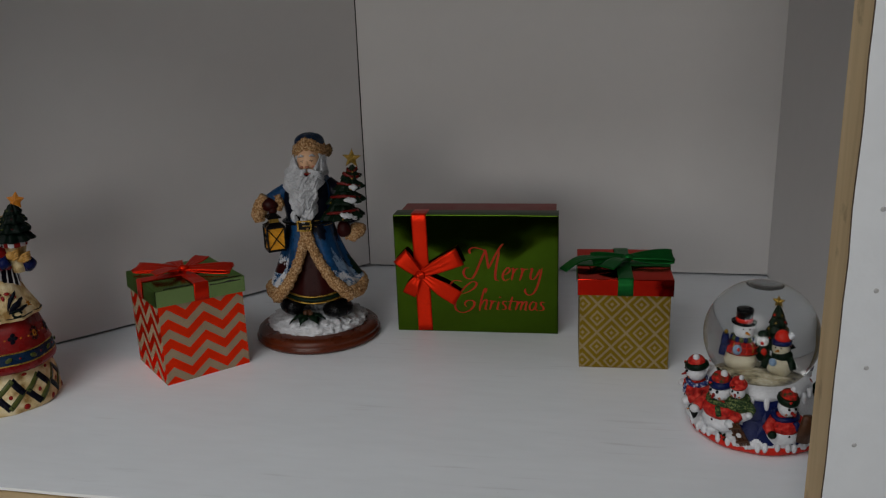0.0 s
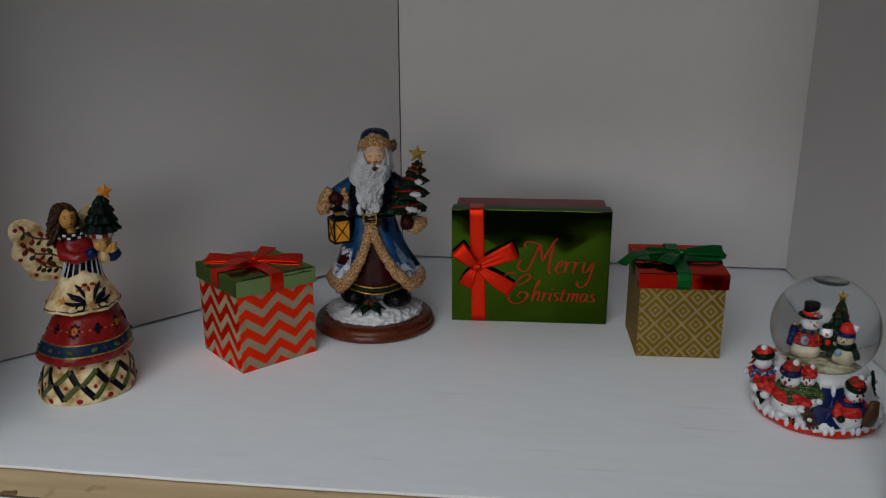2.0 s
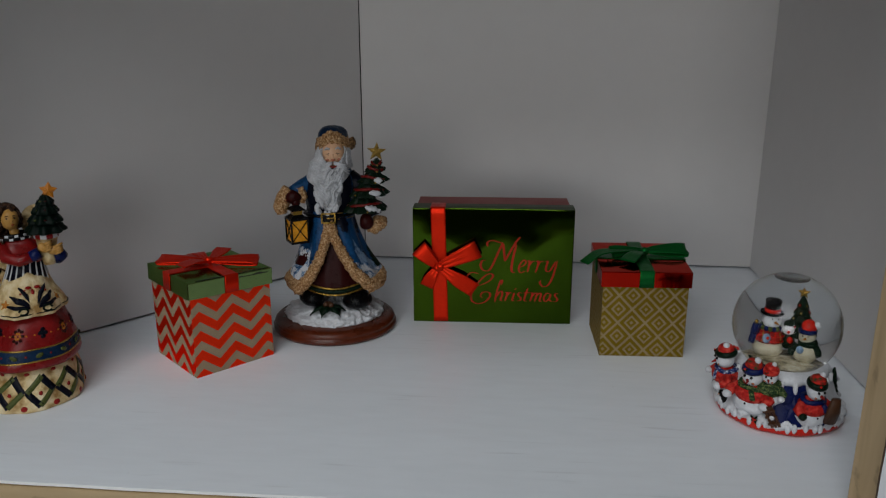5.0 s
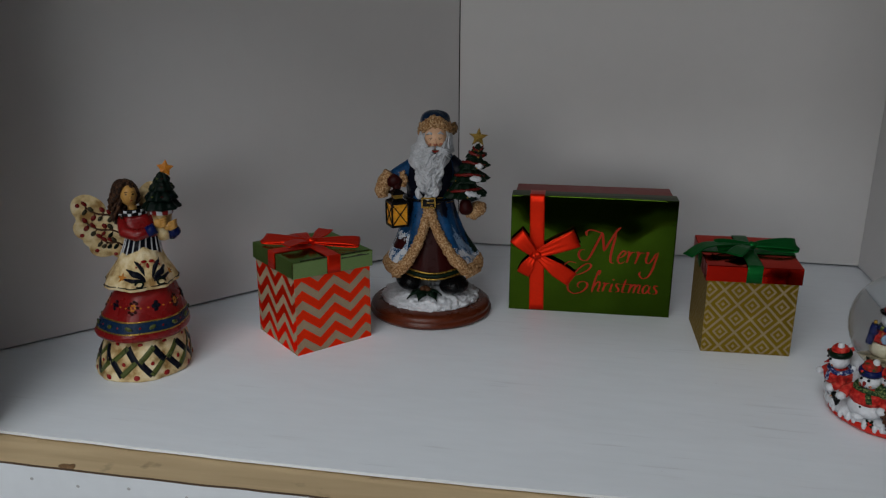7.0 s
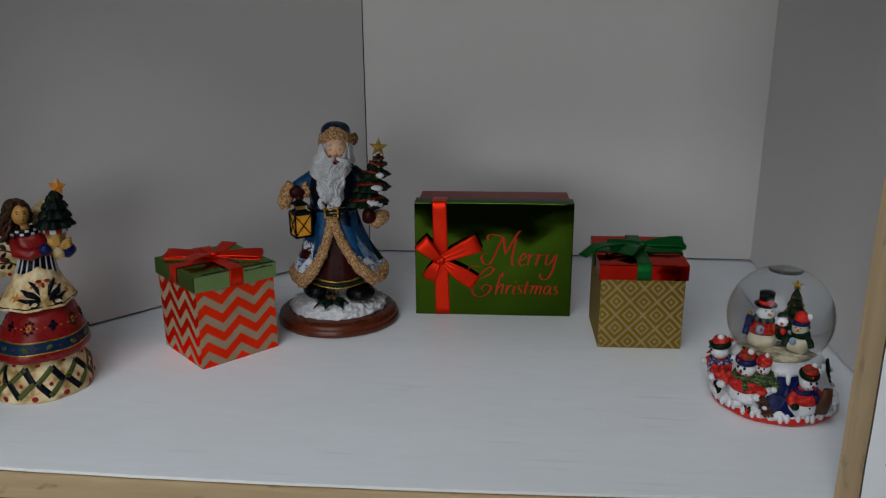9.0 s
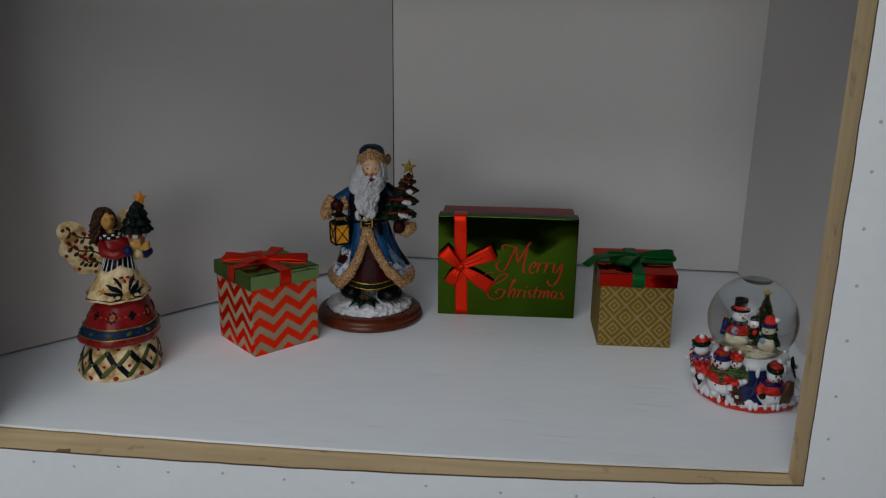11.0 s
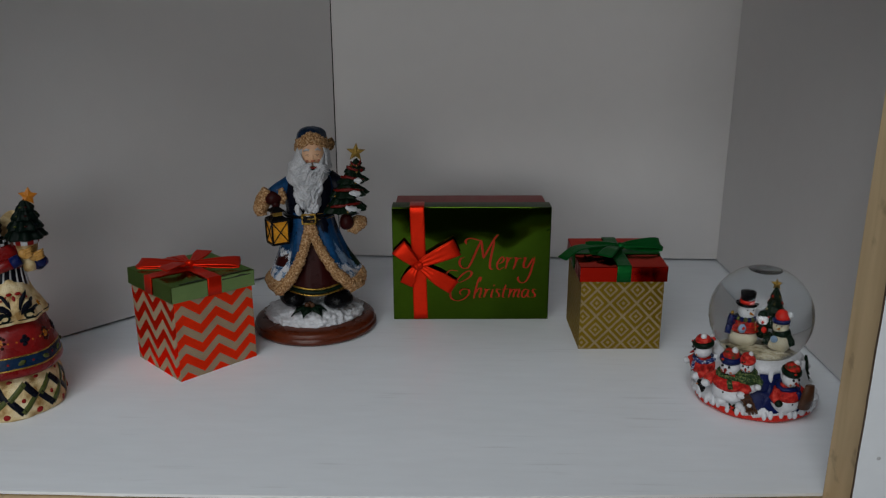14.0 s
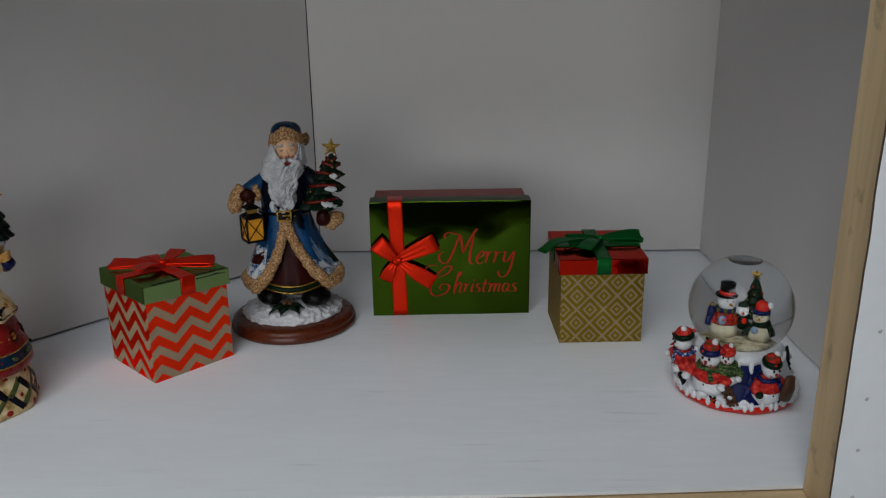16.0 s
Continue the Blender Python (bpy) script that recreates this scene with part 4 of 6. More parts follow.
    s.fur(hem, 0.0074, P_FUR)
    for k in range(coat, len(s.verts)):
        x, y, z = s.verts[k]
        low = max(0.0, min(1.0, (0.112 - z) / 0.042))
        s.verts[k] = (x, y, z + low * (0.0075 * max(0.0, 1 + y / 0.040) - 0.0030))
    s.fur([(-0.0015, -0.0275, 0.132), (-0.0020, -0.0262, 0.142), (-0.0020, -0.0245, 0.151)], [0.0050, 0.0062, 0.0056], P_FUR)
    # torso, belt and buckle
    s.turned([(0.0275, 0.150, -0.001), (0.0280, 0.166, -0.001), (0.0305, 0.180, -0.001), (0.0315, 0.193, 0.0), (0.0290, 0.203, 0.001), (0.022, 0.212, 0.003), (0.014, 0.218, 0.005)],
             lambda i, j: P_NAVY if 30 < j < 58 else P_BLUE, squash=0.78, n=64, wave=lambda a, i: 0.001 * math.sin(a * 7))
    s.tube([(-0.001 + 0.0288 * math.cos(a), 0.0288 * 0.78 * math.sin(a), 0.1580) for a in [2 * math.pi * k / 48 for k in range(49)]], 0.0042, P_BLACK, 10, flat=0.5)
    bx, by, bz = -0.0020, -0.0315, 0.1578
    s.box((bx, by + 0.0035, bz), (0.0170, 0.0066, 0.0100), P_BLACK)
    for dx, dz, w, h in ((-0.0078, 0, 0.0018, 0.0125), (0.0078, 0, 0.0018, 0.0125), (0, 0.0056, 0.0174, 0.0017), (0, -0.0056, 0.0174, 0.0017), (0.003, 0, 0.0100, 0.0012)):
        s.box((bx + dx, by, bz + dz), (w, 0.0022, h), P_GOLD)
    for dz in (0.0036, -0.0036):
        s.tube([(-0.001 + 0.0308 * math.cos(a), 0.0308 * 0.78 * math.sin(a), 0.1580 + dz) for a in [math.pi * (1.60 + 0.28 * k / 16) for k in range(17)]], 0.0006, P_GOLD, 6)
    # head, hat
    head = len(s.verts)
    s.ball((0.0060, -0.0125, 0.2285), (0.0142, 0.0150, 0.0170), P_SKIN, n=28, m=20)
    s.tube([(0.0060, -0.0255, 0.2325), (0.0060, -0.0275, 0.2275), (0.0060, -0.0285, 0.2240)], [0.0010, 0.0017, 0.0020], P_SKIN, 10)
    s.ball((0.0060, -0.0290, 0.2240), (0.0026, 0.0018, 0.0017), P_ROSY, n=12, m=8)
    for dx in (-0.0066, 0.0066):
        s.ball((0.0060 + dx, -0.0236, 0.2242), (0.0038, 0.0024, 0.0030), P_SKIN, n=14, m=10)
        s.ball((0.0060 + dx, -0.0251, 0.2238), (0.0024, 0.0012, 0.0018), P_ROSY, n=12, m=8)
        s.ball((0.0060 + dx * 0.76, -0.0252, 0.2296), (0.0018, 0.0010, 0.0006), P_CREAM, n=10, m=6)
        s.ball((0.0060 + dx * 0.76, -0.0260, 0.2296), (0.0011, 0.0005, 0.0006), P_BROWN, n=8, m=6)
        s.tube([(0.0060 + dx * 0.4, -0.0264, 0.2306), (0.0060 + dx * 0.75, -0.0267, 0.2314), (0.0060 + dx * 1.15, -0.0250, 0.2304)], 0.0003, P_BROWN, 6)
        s.tube([(0.0060 + dx * 0.5, -0.0258, 0.2362), (0.0060 + dx * 0.95, -0.0252, 0.2376), (0.0060 + dx * 1.5, -0.0222, 0.2350)], [0.0010, 0.0015, 0.0008], P_BEARD, 8, 0.0010, 300)
    for k in range(9):
        f = k / 4 - 1
        s.ball((0.0062 + 0.0036 * f, -0.0330 + 0.0014 * f * f, 0.2162 + 0.0013 * f * f), (0.0009, 0.0010, 0.0009 - 0.0004 * abs(f)), P_RED, n=8, m=6)
    s.turned(dense([(0.0165, 0.240), (0.0178, 0.2465), (0.0168, 0.2530), (0.0120, 0.2580), (0.0050, 0.2602), (0.001, 0.2605)], 3), P_HAT, (0.0060, 0.001, 0), 1.0, 40, lambda a, i: 0.0010 * math.sin(a * 5 + i * 0.2))
    for a0 in range(0, 360, 4):
        a = radians(a0)
        c = Vector((0.0060 + 0.0172 * math.cos(a), -0.0005 + 0.0178 * math.sin(a), 0.2450 - 0.0092 * math.cos(a) ** 2 + 0.0012 * math.sin(a * 3)))
        for dz, lean in ((0.0078, -0.0012), (0.0036, 0.0004), (-0.0012, 0.0012), (-0.0054, 0.0)):
            w = c + Vector((math.cos(a), math.sin(a), 0)) * lean + Vector((0, 0, dz + 0.0016 * noise.noise(Vector((a0 * 0.2, dz * 900, 1)))))
            s.ball(w + Vector((0, 0, 0.0012 * noise.noise(w * 260))), 0.0030 + 0.0010 * noise.noise(w * 330), P_FUR, (0, 0, a0), 8, 6, 0.0018, 420)
    s.ball((0.0268, 0.001, 0.2378), (0.0064, 0.0060, 0.0072), P_POM, (0, 25, 0), 20, 14, 0.003, 420)
    s.ball((0.0225, 0.002, 0.2380), (0.0048, 0.0045, 0.0062), P_BROWN, n=12, m=8, rough=0.003)
    tilt_s, tilt_c = math.sin(radians(2)), math.cos(radians(2))
    for k in range(head, len(s.verts)):
        x, y, z = s.verts[k]
        dx, dz = x - 0.006, z - 0.222
        s.verts[k] = (0.0062 + dx * tilt_c - dz * tilt_s, y, 0.2258 + dx * tilt_s + dz * tilt_c)
    # beard: one carved mass of waving locks, broad under the face and narrow at the belt
    widths = [(0.0, 0.0160), (0.10, 0.0186), (0.26, 0.0228), (0.39, 0.0252), (0.46, 0.0228), (0.54, 0.0175), (0.66, 0.0164), (0.80, 0.0152), (0.92, 0.0120), (1.0, 0.0060)]
    rows = []
    for i in range(101):
        v = i / 100
        k = max(q for q in range(len(widths) - 1) if widths[q][0] <= v)
        (va, wa), (vb, wb) = widths[k], widths[k + 1]
        w = (wa + (wb - wa) * (v - va) / (vb - va)) * (1 + 0.055 * math.sin(v * 31) + 0.03 * math.sin(v * 57 + 1))
        row = []
        for j in range(97):
            u = j / 48 - 1
            top = 0.2208 + 0.021 * abs(u) ** 1.9 - 0.0038 * math.exp(-(u / 0.2) ** 2)
            z = top + (0.1610 - top) * v
            deep = max(0.0, 1 - u * u) ** 0.45
            bulge = 0.0190 + 0.007 * math.sin(math.pi * min(1, v * 1.15)) - 0.008 * v * v + 0.0035 * math.exp(-((v - 0.68) / 0.16) ** 2) - 0.0030 * math.exp(-((v - 0.48) / 0.06) ** 2)
            phase = 4.7 * u * (1 - 0.2 * v) + 1.5 * math.sin(v * 8.5 + u * 2.2) + 1.4 * noise.noise(Vector((u * 2.5, v * 5, 3)))
            lock = 0.0036 * (abs(math.sin(phase)) - 0.6) + 0.0020 * (abs(math.sin(phase * 2.3 + v * 16 + 2 * math.sin(v * 20))) - 0.5) + 0.0012 * noise.noise(Vector((u * 9, v * 22, 1)))
            row.append((0.0055 - 0.0062 * math.sin(math.pi * min(1.0, v * 1.1)) - 0.0050 * v * v + u * w, -0.0125 - (bulge + lock) * deep, z + 0.0018 * math.sin(u * 9) * v))
        rows.append(row)
    s.grid(rows, P_BEARD, wrap=False)
    rng = random.Random(11)
    for k in range(30):
        side = rng.choice((-1, 1))
        g = 0.95 * rng.random()
        x = -0.0005 - 0.005 * g * g + side * rng.uniform(0.10, 0.62) * (0.0240 - 0.011 * g)
        c = Vector((x, -0.0205 - 0.0085 * (1 - abs(x - 0.003) / 0.024), 0.2040 - 0.040 * g))
        r0, start = rng.uniform(0.0035, 0.0065), rng.uniform(-0.6, 0.9)
        s.tube([c + Vector((side * r0 * (1 - i / 17) * math.sin(start + i * 0.36), -0.003 * math.sin(i * 0.26), r0 * 1.5 * (1 - i / 15) * math.cos(start + i * 0.36))) for i in range(12)], [0.0010 + 0.0016 * math.sin(math.pi * (i + 1) / 13) for i in range(12)], P_BEARD, 9)
    for side in (-1, 1):
        for k in range(4):
            s.tube([(0.006 + side * 0.0008, -0.0292 - 0.0006 * k, 0.2254 - 0.0007 * k), (0.006 + side * 0.0055, -0.0312, 0.2244 - 0.0011 * k), (0.006 + side * 0.0120, -0.0296, 0.2220 - 0.0018 * k), (0.006 + side * 0.0185, -0.0240, 0.2206 - 0.0036 * k)], [0.0010, 0.0016, 0.0015, 0.0008], P_BEARD, 9, 0.001)
        for k in range(4):
            x = 0.0070 + side * (0.0122 + 0.0012 * k)
            s.tube([(x, -0.0165 + 0.003 * k, 0.2420), (x + side * 0.0026, -0.0190 + 0.003 * k, 0.2348), (x + side * 0.0020, -0.0200 + 0.003 * k, 0.2268), (x + side * 0.0055 - 0.001, -0.0195 + 0.003 * k, 0.2158)], [0.0010, 0.0018, 0.0022, 0.0022], P_BEARD, 9, 0.001)
    # arm with the lantern
    s.tube([(-0.0120, 0.0, 0.198), (-0.0240, -0.003, 0.1945), (-0.0360, -0.008, 0.1895), (-0.0440, -0.013, 0.1860)], [0.0110, 0.0104, 0.0096, 0.0086], P_BLUE, 16, 0.002, 70)
    s.fur([(-0.0470, -0.013, 0.1900), (-0.0545, -0.014, 0.1800), (-0.0590, -0.014, 0.1690), (-0.0580, -0.014, 0.1610)], [0.0088, 0.0098, 0.0090, 0.0060], P_FUR)
    s.fur([(-0.0360, -0.013, 0.1920), (-0.0320, -0.015, 0.1820), (-0.0345, -0.016, 0.1745)], [0.0058, 0.0056, 0.0040], P_FUR)
    s.ball((-0.0430, -0.0190, 0.1820), (0.0090, 0.0085, 0.0085), P_MAROON, n=16, m=10, rough=0.003, freq=90)
    s.ball((-0.0405, -0.0200, 0.1755), (0.0055, 0.0060, 0.0060), P_MAROON, n=12, m=8)
    lx, ly, up_ = -0.0402, -0.0230, 0.0026
    s.tube([(lx, ly, 0.1660 + up_), (lx, ly, 0.1780)], 0.0008, P_BLACK, 6)
    rot = radians(24)
    ring = lambda r, z: [(lx + 1.08 * r * math.cos(rot + math.pi / 4 + k * math.pi / 2), ly + 1.08 * r * math.sin(rot + math.pi / 4 + k * math.pi / 2), 0.149 + up_ + (z - 0.149) * 1.17) for k in range(4)]
    s.grid([ring(0.0128, 0.1280), ring(0.0140, 0.1282), ring(0.0140, 0.1302), ring(0.0128, 0.1304)], P_BLACK, smooth=False)
    s.grid([ring(0.0122, 0.1300), ring(0.0128, 0.1530)], P_AMBER, smooth=False)
    s.grid([ring(0.0142, 0.1525), ring(0.0146, 0.1545), ring(0.0080, 0.1575), ring(0.0075, 0.1580)], P_BLACK, smooth=False)
    s.grid([ring(0.0072, 0.1575), ring(0.0072, 0.1625)], P_GOLD, smooth=False)
    s.grid([ring(0.0105, 0.1622), ring(0.0108, 0.1634), ring(0.0020, 0.1680)], P_BLACK, smooth=False)
    a, b = ring(0.0133, 0.1300), ring(0.0137, 0.1530)
    for k in range(4):
        s.tube([a[k], b[k]], 0.0011, P_BLACK, 6)
        s.tube([a[k], b[(k + 1) % 4]], 0.0006, P_BLACK, 6)
        s.tube([a[(k + 1) % 4], b[k]], 0.0006, P_BLACK, 6)
    # arm with the tree
    s.tube([(0.022, 0.0, 0.203), (0.036, -0.001, 0.190), (0.047, -0.005, 0.170), (0.053, -0.010, 0.155)], [0.0105, 0.0115, 0.0110, 0.0105], P_NAVY, 16, 0.002, 70)
    s.fur([(0.0440, -0.015, 0.1430), (0.0530, -0.014, 0.1420), (0.0600, -0.011, 0.1470), (0.0615, -0.010, 0.1540)], [0.0060, 0.0095, 0.0095, 0.0060], P_FUR)
    s.ball((0.0430, -0.0200, 0.1500), (0.0085, 0.0085, 0.0095), P_MAROON, n=16, m=10, rough=0.003, freq=90)
    s.tube([(0.0430, -0.018, 0.148), (0.0520, -0.016, 0.200), (0.0580, -0.015, 0.226)], [0.0030, 0.0022, 0.0012], P_BROWN, 8)
    for k, (z, x, r, h) in enumerate(((0.1625, 0.0412, 0.0245, 0.025), (0.1815, 0.0472, 0.0215, 0.022), (0.1975, 0.0528, 0.0165, 0.018), (0.2105, 0.0556, 0.0112, 0.013), (0.2180, 0.0570, 0.0066, 0.009))):
        boughs = lambda a, i, r=r, k=k: (0.15 * r * abs(math.sin(a * 4.5 + k)) + 0.10 * r * math.sin(a * 9 + k * 2) + 0.05 * r * math.sin(a * 23)) * (1.0 if i < 4 else 0.4)
        first = len(s.verts)
        s.turned(dense([(r * 0.35, 0.002), (r * 0.80, 0.0), (r * 0.98, 0.0006), (r * 0.86, h * 0.16), (r * 0.60, h * 0.45), (r * 0.32, h * 0.80), (0.001, h)], 3), P_GREEN, (x, -0.016, z), 0.75, 60, lambda a, i: boughs(a, i / 3))
        for q in range(first, len(s.verts)):
            p = Vector(s.verts[q])
            p += Vector((0, 0, 0.0011)) * noise.noise(p * 420) + (p - Vector((x, -0.016, p.z))).normalized() * 0.0010 * noise.noise(p * 600)
            p.z += 0.0022 * max(0, (p.x - x) / r) ** 2
            s.verts[q] = tuple(p)
        s.tube([(x + r * 0.80 * math.cos(a), -0.016 + r * 0.62 * math.sin(a), z + h * 0.36 + 0.0022 * math.sin(a * 1.5 + k)) for a in [math.pi * (0.95 + 1.1 * q / 26) for q in range(27)]], 0.0017 if k < 4 else 0.0012, P_GARLAND, 8, 0.0012, 260)
        if k < 3:
            s.ball((x + r * 0.34, -0.016 - r * 0.66, z + h * 0.24), (r * 0.34, r * 0.16, 0.0036), P_SNOW, (-25, 14, 20), 16, 10, 0.0022, 300)
            s.ball((x + r * 0.66, -0.016 - r * 0.42, z + h * 0.10), (r * 0.24, r * 0.14, 0.0024), P_SNOW, (-20, 10, 40), 14, 8, 0.0018, 300)
        for q in range(2):
            aa = math.pi * (1.2 + 0.35 * q)
            s.ball((x + r * 0.95 * math.cos(aa), -0.016 + r * 0.74 * math.sin(aa), z + h * 0.10), 0.0012, P_GOLD, n=8, m=6)
    s.star((0.0574, -0.016, 0.2345), 0.0120, 0.0050, 0.0026, P_STAR, (0, 4, 0))
    for k in range(figure, len(s.verts)):
        x, y, z = s.verts[k]
        s.verts[k] = (x, y - 0.006, z - 0.0070)
    return s


def winged_figurine():
    """A winged doll-like folk-art figure in bell skirts holding a potted tree; x to its viewer's right, -y to the viewer."""
    s = Sculpt()
    tiers = {
        "base": [(0.0505, 0.0, 0.0), (0.0525, 0.002, 0.0), (0.0520, 0.008, 0.001), (0.0500, 0.018, 0.002), (0.0465, 0.030, 0.004), (0.0410, 0.041, 0.006), (0.034, 0.046, 0.007)],
        "red": [(0.0440, 0.0445, 0.003), (0.0500, 0.0455, 0.003), (0.0512, 0.0490, 0.003), (0.0493, 0.0545, 0.004), (0.0450, 0.0662, 0.0063), (0.0430, 0.0700, 0.007), (0.0375, 0.0820, 0.009), (0.0315, 0.0945, 0.0105), (0.0250, 0.0990, 0.011)],
        "apron": [(0.0320, 0.0970, 0.0065), (0.0385, 0.0985, 0.0065), (0.0388, 0.1020, 0.0065), (0.0338, 0.1110, 0.0075), (0.0270, 0.1215, 0.0085), (0.0228, 0.1300, 0.0092), (0.0205, 0.1335, 0.0096)],
    }
    ripple = {"base": lambda a, i: 0.0009 * math.sin(a * 7) + 0.0004 * math.sin(a * 17), "red": lambda a, i: 0.0009 * math.sin(a * 6 + 1), "apron": lambda a, i: (0.0024 * math.sin(a * 7 + 2) + 0.0008 * math.sin(a * 19)) * max(0.0, 1 - i / 20)}
    tiers["base"] = dense(tiers["base"], 3)
    tiers["apron"] = dense(tiers["apron"], 3)
    s.turned(tiers["base"], P_CREAM, n=72, wave=ripple["base"])
    s.turned(tiers["red"], lambda i, j: P_BAND if i == 3 else P_BURGUNDY, n=72, wave=ripple["red"])
    first = len(s.verts)
    s.turned(tiers["apron"], P_CREAM, n=72, wave=ripple["apron"])
    for k in range(first, len(s.verts)):
        x, y, z = s.verts[k]
        if z > 0.125:
            a = math.degrees(math.atan2(x - 0.009, -y)) - 8
            s.verts[k] = (x, y, z + (z - 0.125) * 0.9 * math.exp(-(a / 26) ** 2) + 0.10 * (z - 0.125) * math.cos(radians(a * 9)))

    def on(tier, a, z, lift=0.0005):
        """The place on a tier's skin at an angle in degrees (0: to the viewer, + to its right) and a height."""
        prof = tiers[tier]
        for p, q in zip(prof[1:], prof[2:]):
            if z <= q[1]:
                break
        f = (z - p[1]) / max(1e-6, q[1] - p[1])
        r, x = p[0] + (q[0] - p[0]) * f, p[2] + (q[2] - p[2]) * f
        t = radians(a) - math.pi / 2
        r += ripple[tier](t, 2) + lift
        return Vector((x + r * math.cos(t), r * math.sin(t), z))

    def stroke(tier, a0, z0, a1, z1, wide, paint_, n=7, taper=0.0):
        """A brush stroke lying on the skin."""
        r = (on(tier, a0, z0) - Vector((0, 0, z0))).length
        d = Vector((radians(a1 - a0) * r, z1 - z0)).normalized()
        rows = []
        for k in range(n):
            f = k / (n - 1)
            a, z, w = a0 + (a1 - a0) * f, z0 + (z1 - z0) * f, wide * (1 - taper * abs(2 * f - 1))
            da, dz = math.degrees(-d.y * w / r), d.x * w
            rows.append([on(tier, a + da * e, z + dz * e, lift) for e, lift in ((-1, -0.0003), (-0.85, 0.0005), (0.85, 0.0005), (1, -0.0003))])
        s.grid(rows, paint_, wrap=False)

    def dot(tier, a, z, r, paint_, tall=1.0):
        s.ball(on(tier, a, z, 0.0), (r, min(r * 0.45, 0.0009), r * tall), paint_, (0, 0, a), 10, 6)

    # lattice of dark and green bars on the foot
    for k in range(10):
        a = k * 36 + 6
        stroke("base", a - 15.5, 0.0215, a + 1, 0.0365, 0.0033, P_OLIVE)
        stroke("base", a - 1, 0.0070, a + 15.5, 0.0220, 0.0033, P_OLIVE)
        stroke("base", a, 0.0365, a + 16, 0.0205, 0.0034, P_NAVY)
        stroke("base", a - 16, 0.0225, a, 0.0065, 0.0034, P_NAVY)
        dot("base", a, 0.0195, 0.0022, P_RED, 1.2)
        dot("base", a + 18, 0.0055, 0.0036, P_RED, 0.9)
        dot("base", a + 18, 0.0390, 0.0030, P_RED, 0.7)
    # red skirt: blue band between gold lines, leaves, flowers
    for k in range(72):
        a = k * 5
        for z in (0.0545, 0.0662):
            stroke("red", a, z, a + 5, z, 0.0007, P_GOLD, 2)
    for k in range(12):
        a = k * 30
        s.ball(on("red", a + 8, 0.0603, 0.0012), (0.0042, 0.0012, 0.0024), P_OLIVE, (0, 25 if k % 2 else -25, a + 8), 10, 6)
        dot("red", a + 22, 0.0600, 0.0014, P_BURGUNDY)
    for k in range(10):
        a = k * 36 + 14
        if k % 2:
            for q in range(8):
                w = 2 * math.pi * q / 8
                dot("red", a + 6.6 * math.cos(w), 0.0800 + 0.0058 * math.sin(w), 0.0019, P_MAROON, 1.1)
            for q in range(6):
                w = 2 * math.pi * q / 6
                dot("red", a + 3.0 * math.cos(w), 0.0800 + 0.0027 * math.sin(w), 0.0015, P_ORANGE)
            dot("red", a, 0.0800, 0.0014, P_BURGUNDY)
        else:
            for dx, dz in ((-3.8, 0.0), (3.8, 0.0), (0, 0.0034), (0, -0.0034), (0, 0)):
                dot("red", a + dx, 0.0800 + dz, 0.0026, P_NAVY, 1.1)
            dot("red", a, 0.0800, 0.0011, P_RED)
        dot("red", a + 12, 0.0795, 0.0012, P_ORANGE, 0.8)
        dot("red", a + 24, 0.0795, 0.0012, P_ORANGE, 0.8)
    # apron: hem line, scrolls, flower, star
    for k in range(72):
        stroke("apron", k * 5, 0.1022, k * 5 + 5, 0.1022, 0.0005, P_BLACK, 2)
    for mirror in (-1, 1):
        for a0, z0, a1, z1, w in ((7, 0.1085, 49, 0.1195, 0.0026), (6, 0.1095, 30, 0.1280, 0.0027), (6, 0.1075, 58, 0.1110, 0.0016), (4, 0.1070, 13, 0.1225, 0.0013)):
            bend = [(a0 + (a1 - a0) * (k / 9) ** 1.3, z0 + (z1 - z0) * (k / 9) ** 0.75, w * math.sin(math.pi * min(0.97, 0.08 + 0.92 * k / 9)) ** 0.7) for k in range(10)]
            rows = [[on("apron", 12 + mirror * a, z + e * ww * 1.15, lift) for e, lift in ((-1, -0.0003), (-0.8, 0.0006), (0.8, 0.0006), (1, -0.0003))] for a, z, ww in bend]
            s.grid(rows, P_NAVY, wrap=False)
        pts = [on("apron", 12 + mirror * (18 + 6.5 * math.cos(k * 0.55)), 0.1058 + 0.0030 * math.sin(k * 0.55), 0.0004) for k in range(11)]
        s.tube(pts, 0.0011, P_DARKGREEN, 6)
    for dx, dz in ((-9, 0.0), (9, 0.0), (0, 0.0046), (0, -0.0046)):
        s.ball(on("apron", 12 + dx, 0.1270 + dz, 0.0020), (0.0032 if dx else 0.0018, 0.0010, 0.0018 if dx else 0.0031), P_RED, (-30, 0, 12), 10, 6)
    for dx, dz in ((0, 0.0100), (0, 0.0125), (0, 0.0150), (-17, 0.0015), (17, 0.0015), (-25, 0.0040), (25, 0.0040)):
        dot("apron", 12 + dx, 0.1262 - dz, 0.0011, P_RED)
    s.star(on("apron", -40, 0.1115, 0.0006), 0.0058, 0.0026, 0.0010, P_ORANGE, (-28, 0, -40))
    s.star(on("apron", 62, 0.1115, 0.0006), 0.0058, 0.0026, 0.0010, P_ORANGE, (-28, 0, 62))
    upper = len(s.verts)
    # striped waist
    s.turned([(0.0225, 0.127, 0.0125), (0.0185, 0.143, 0.0140), (0.0165, 0.154, 0.0150)], P_NAVY, squash=0.88, n=40)
    for k in range(18):
        a = radians(k * 20)
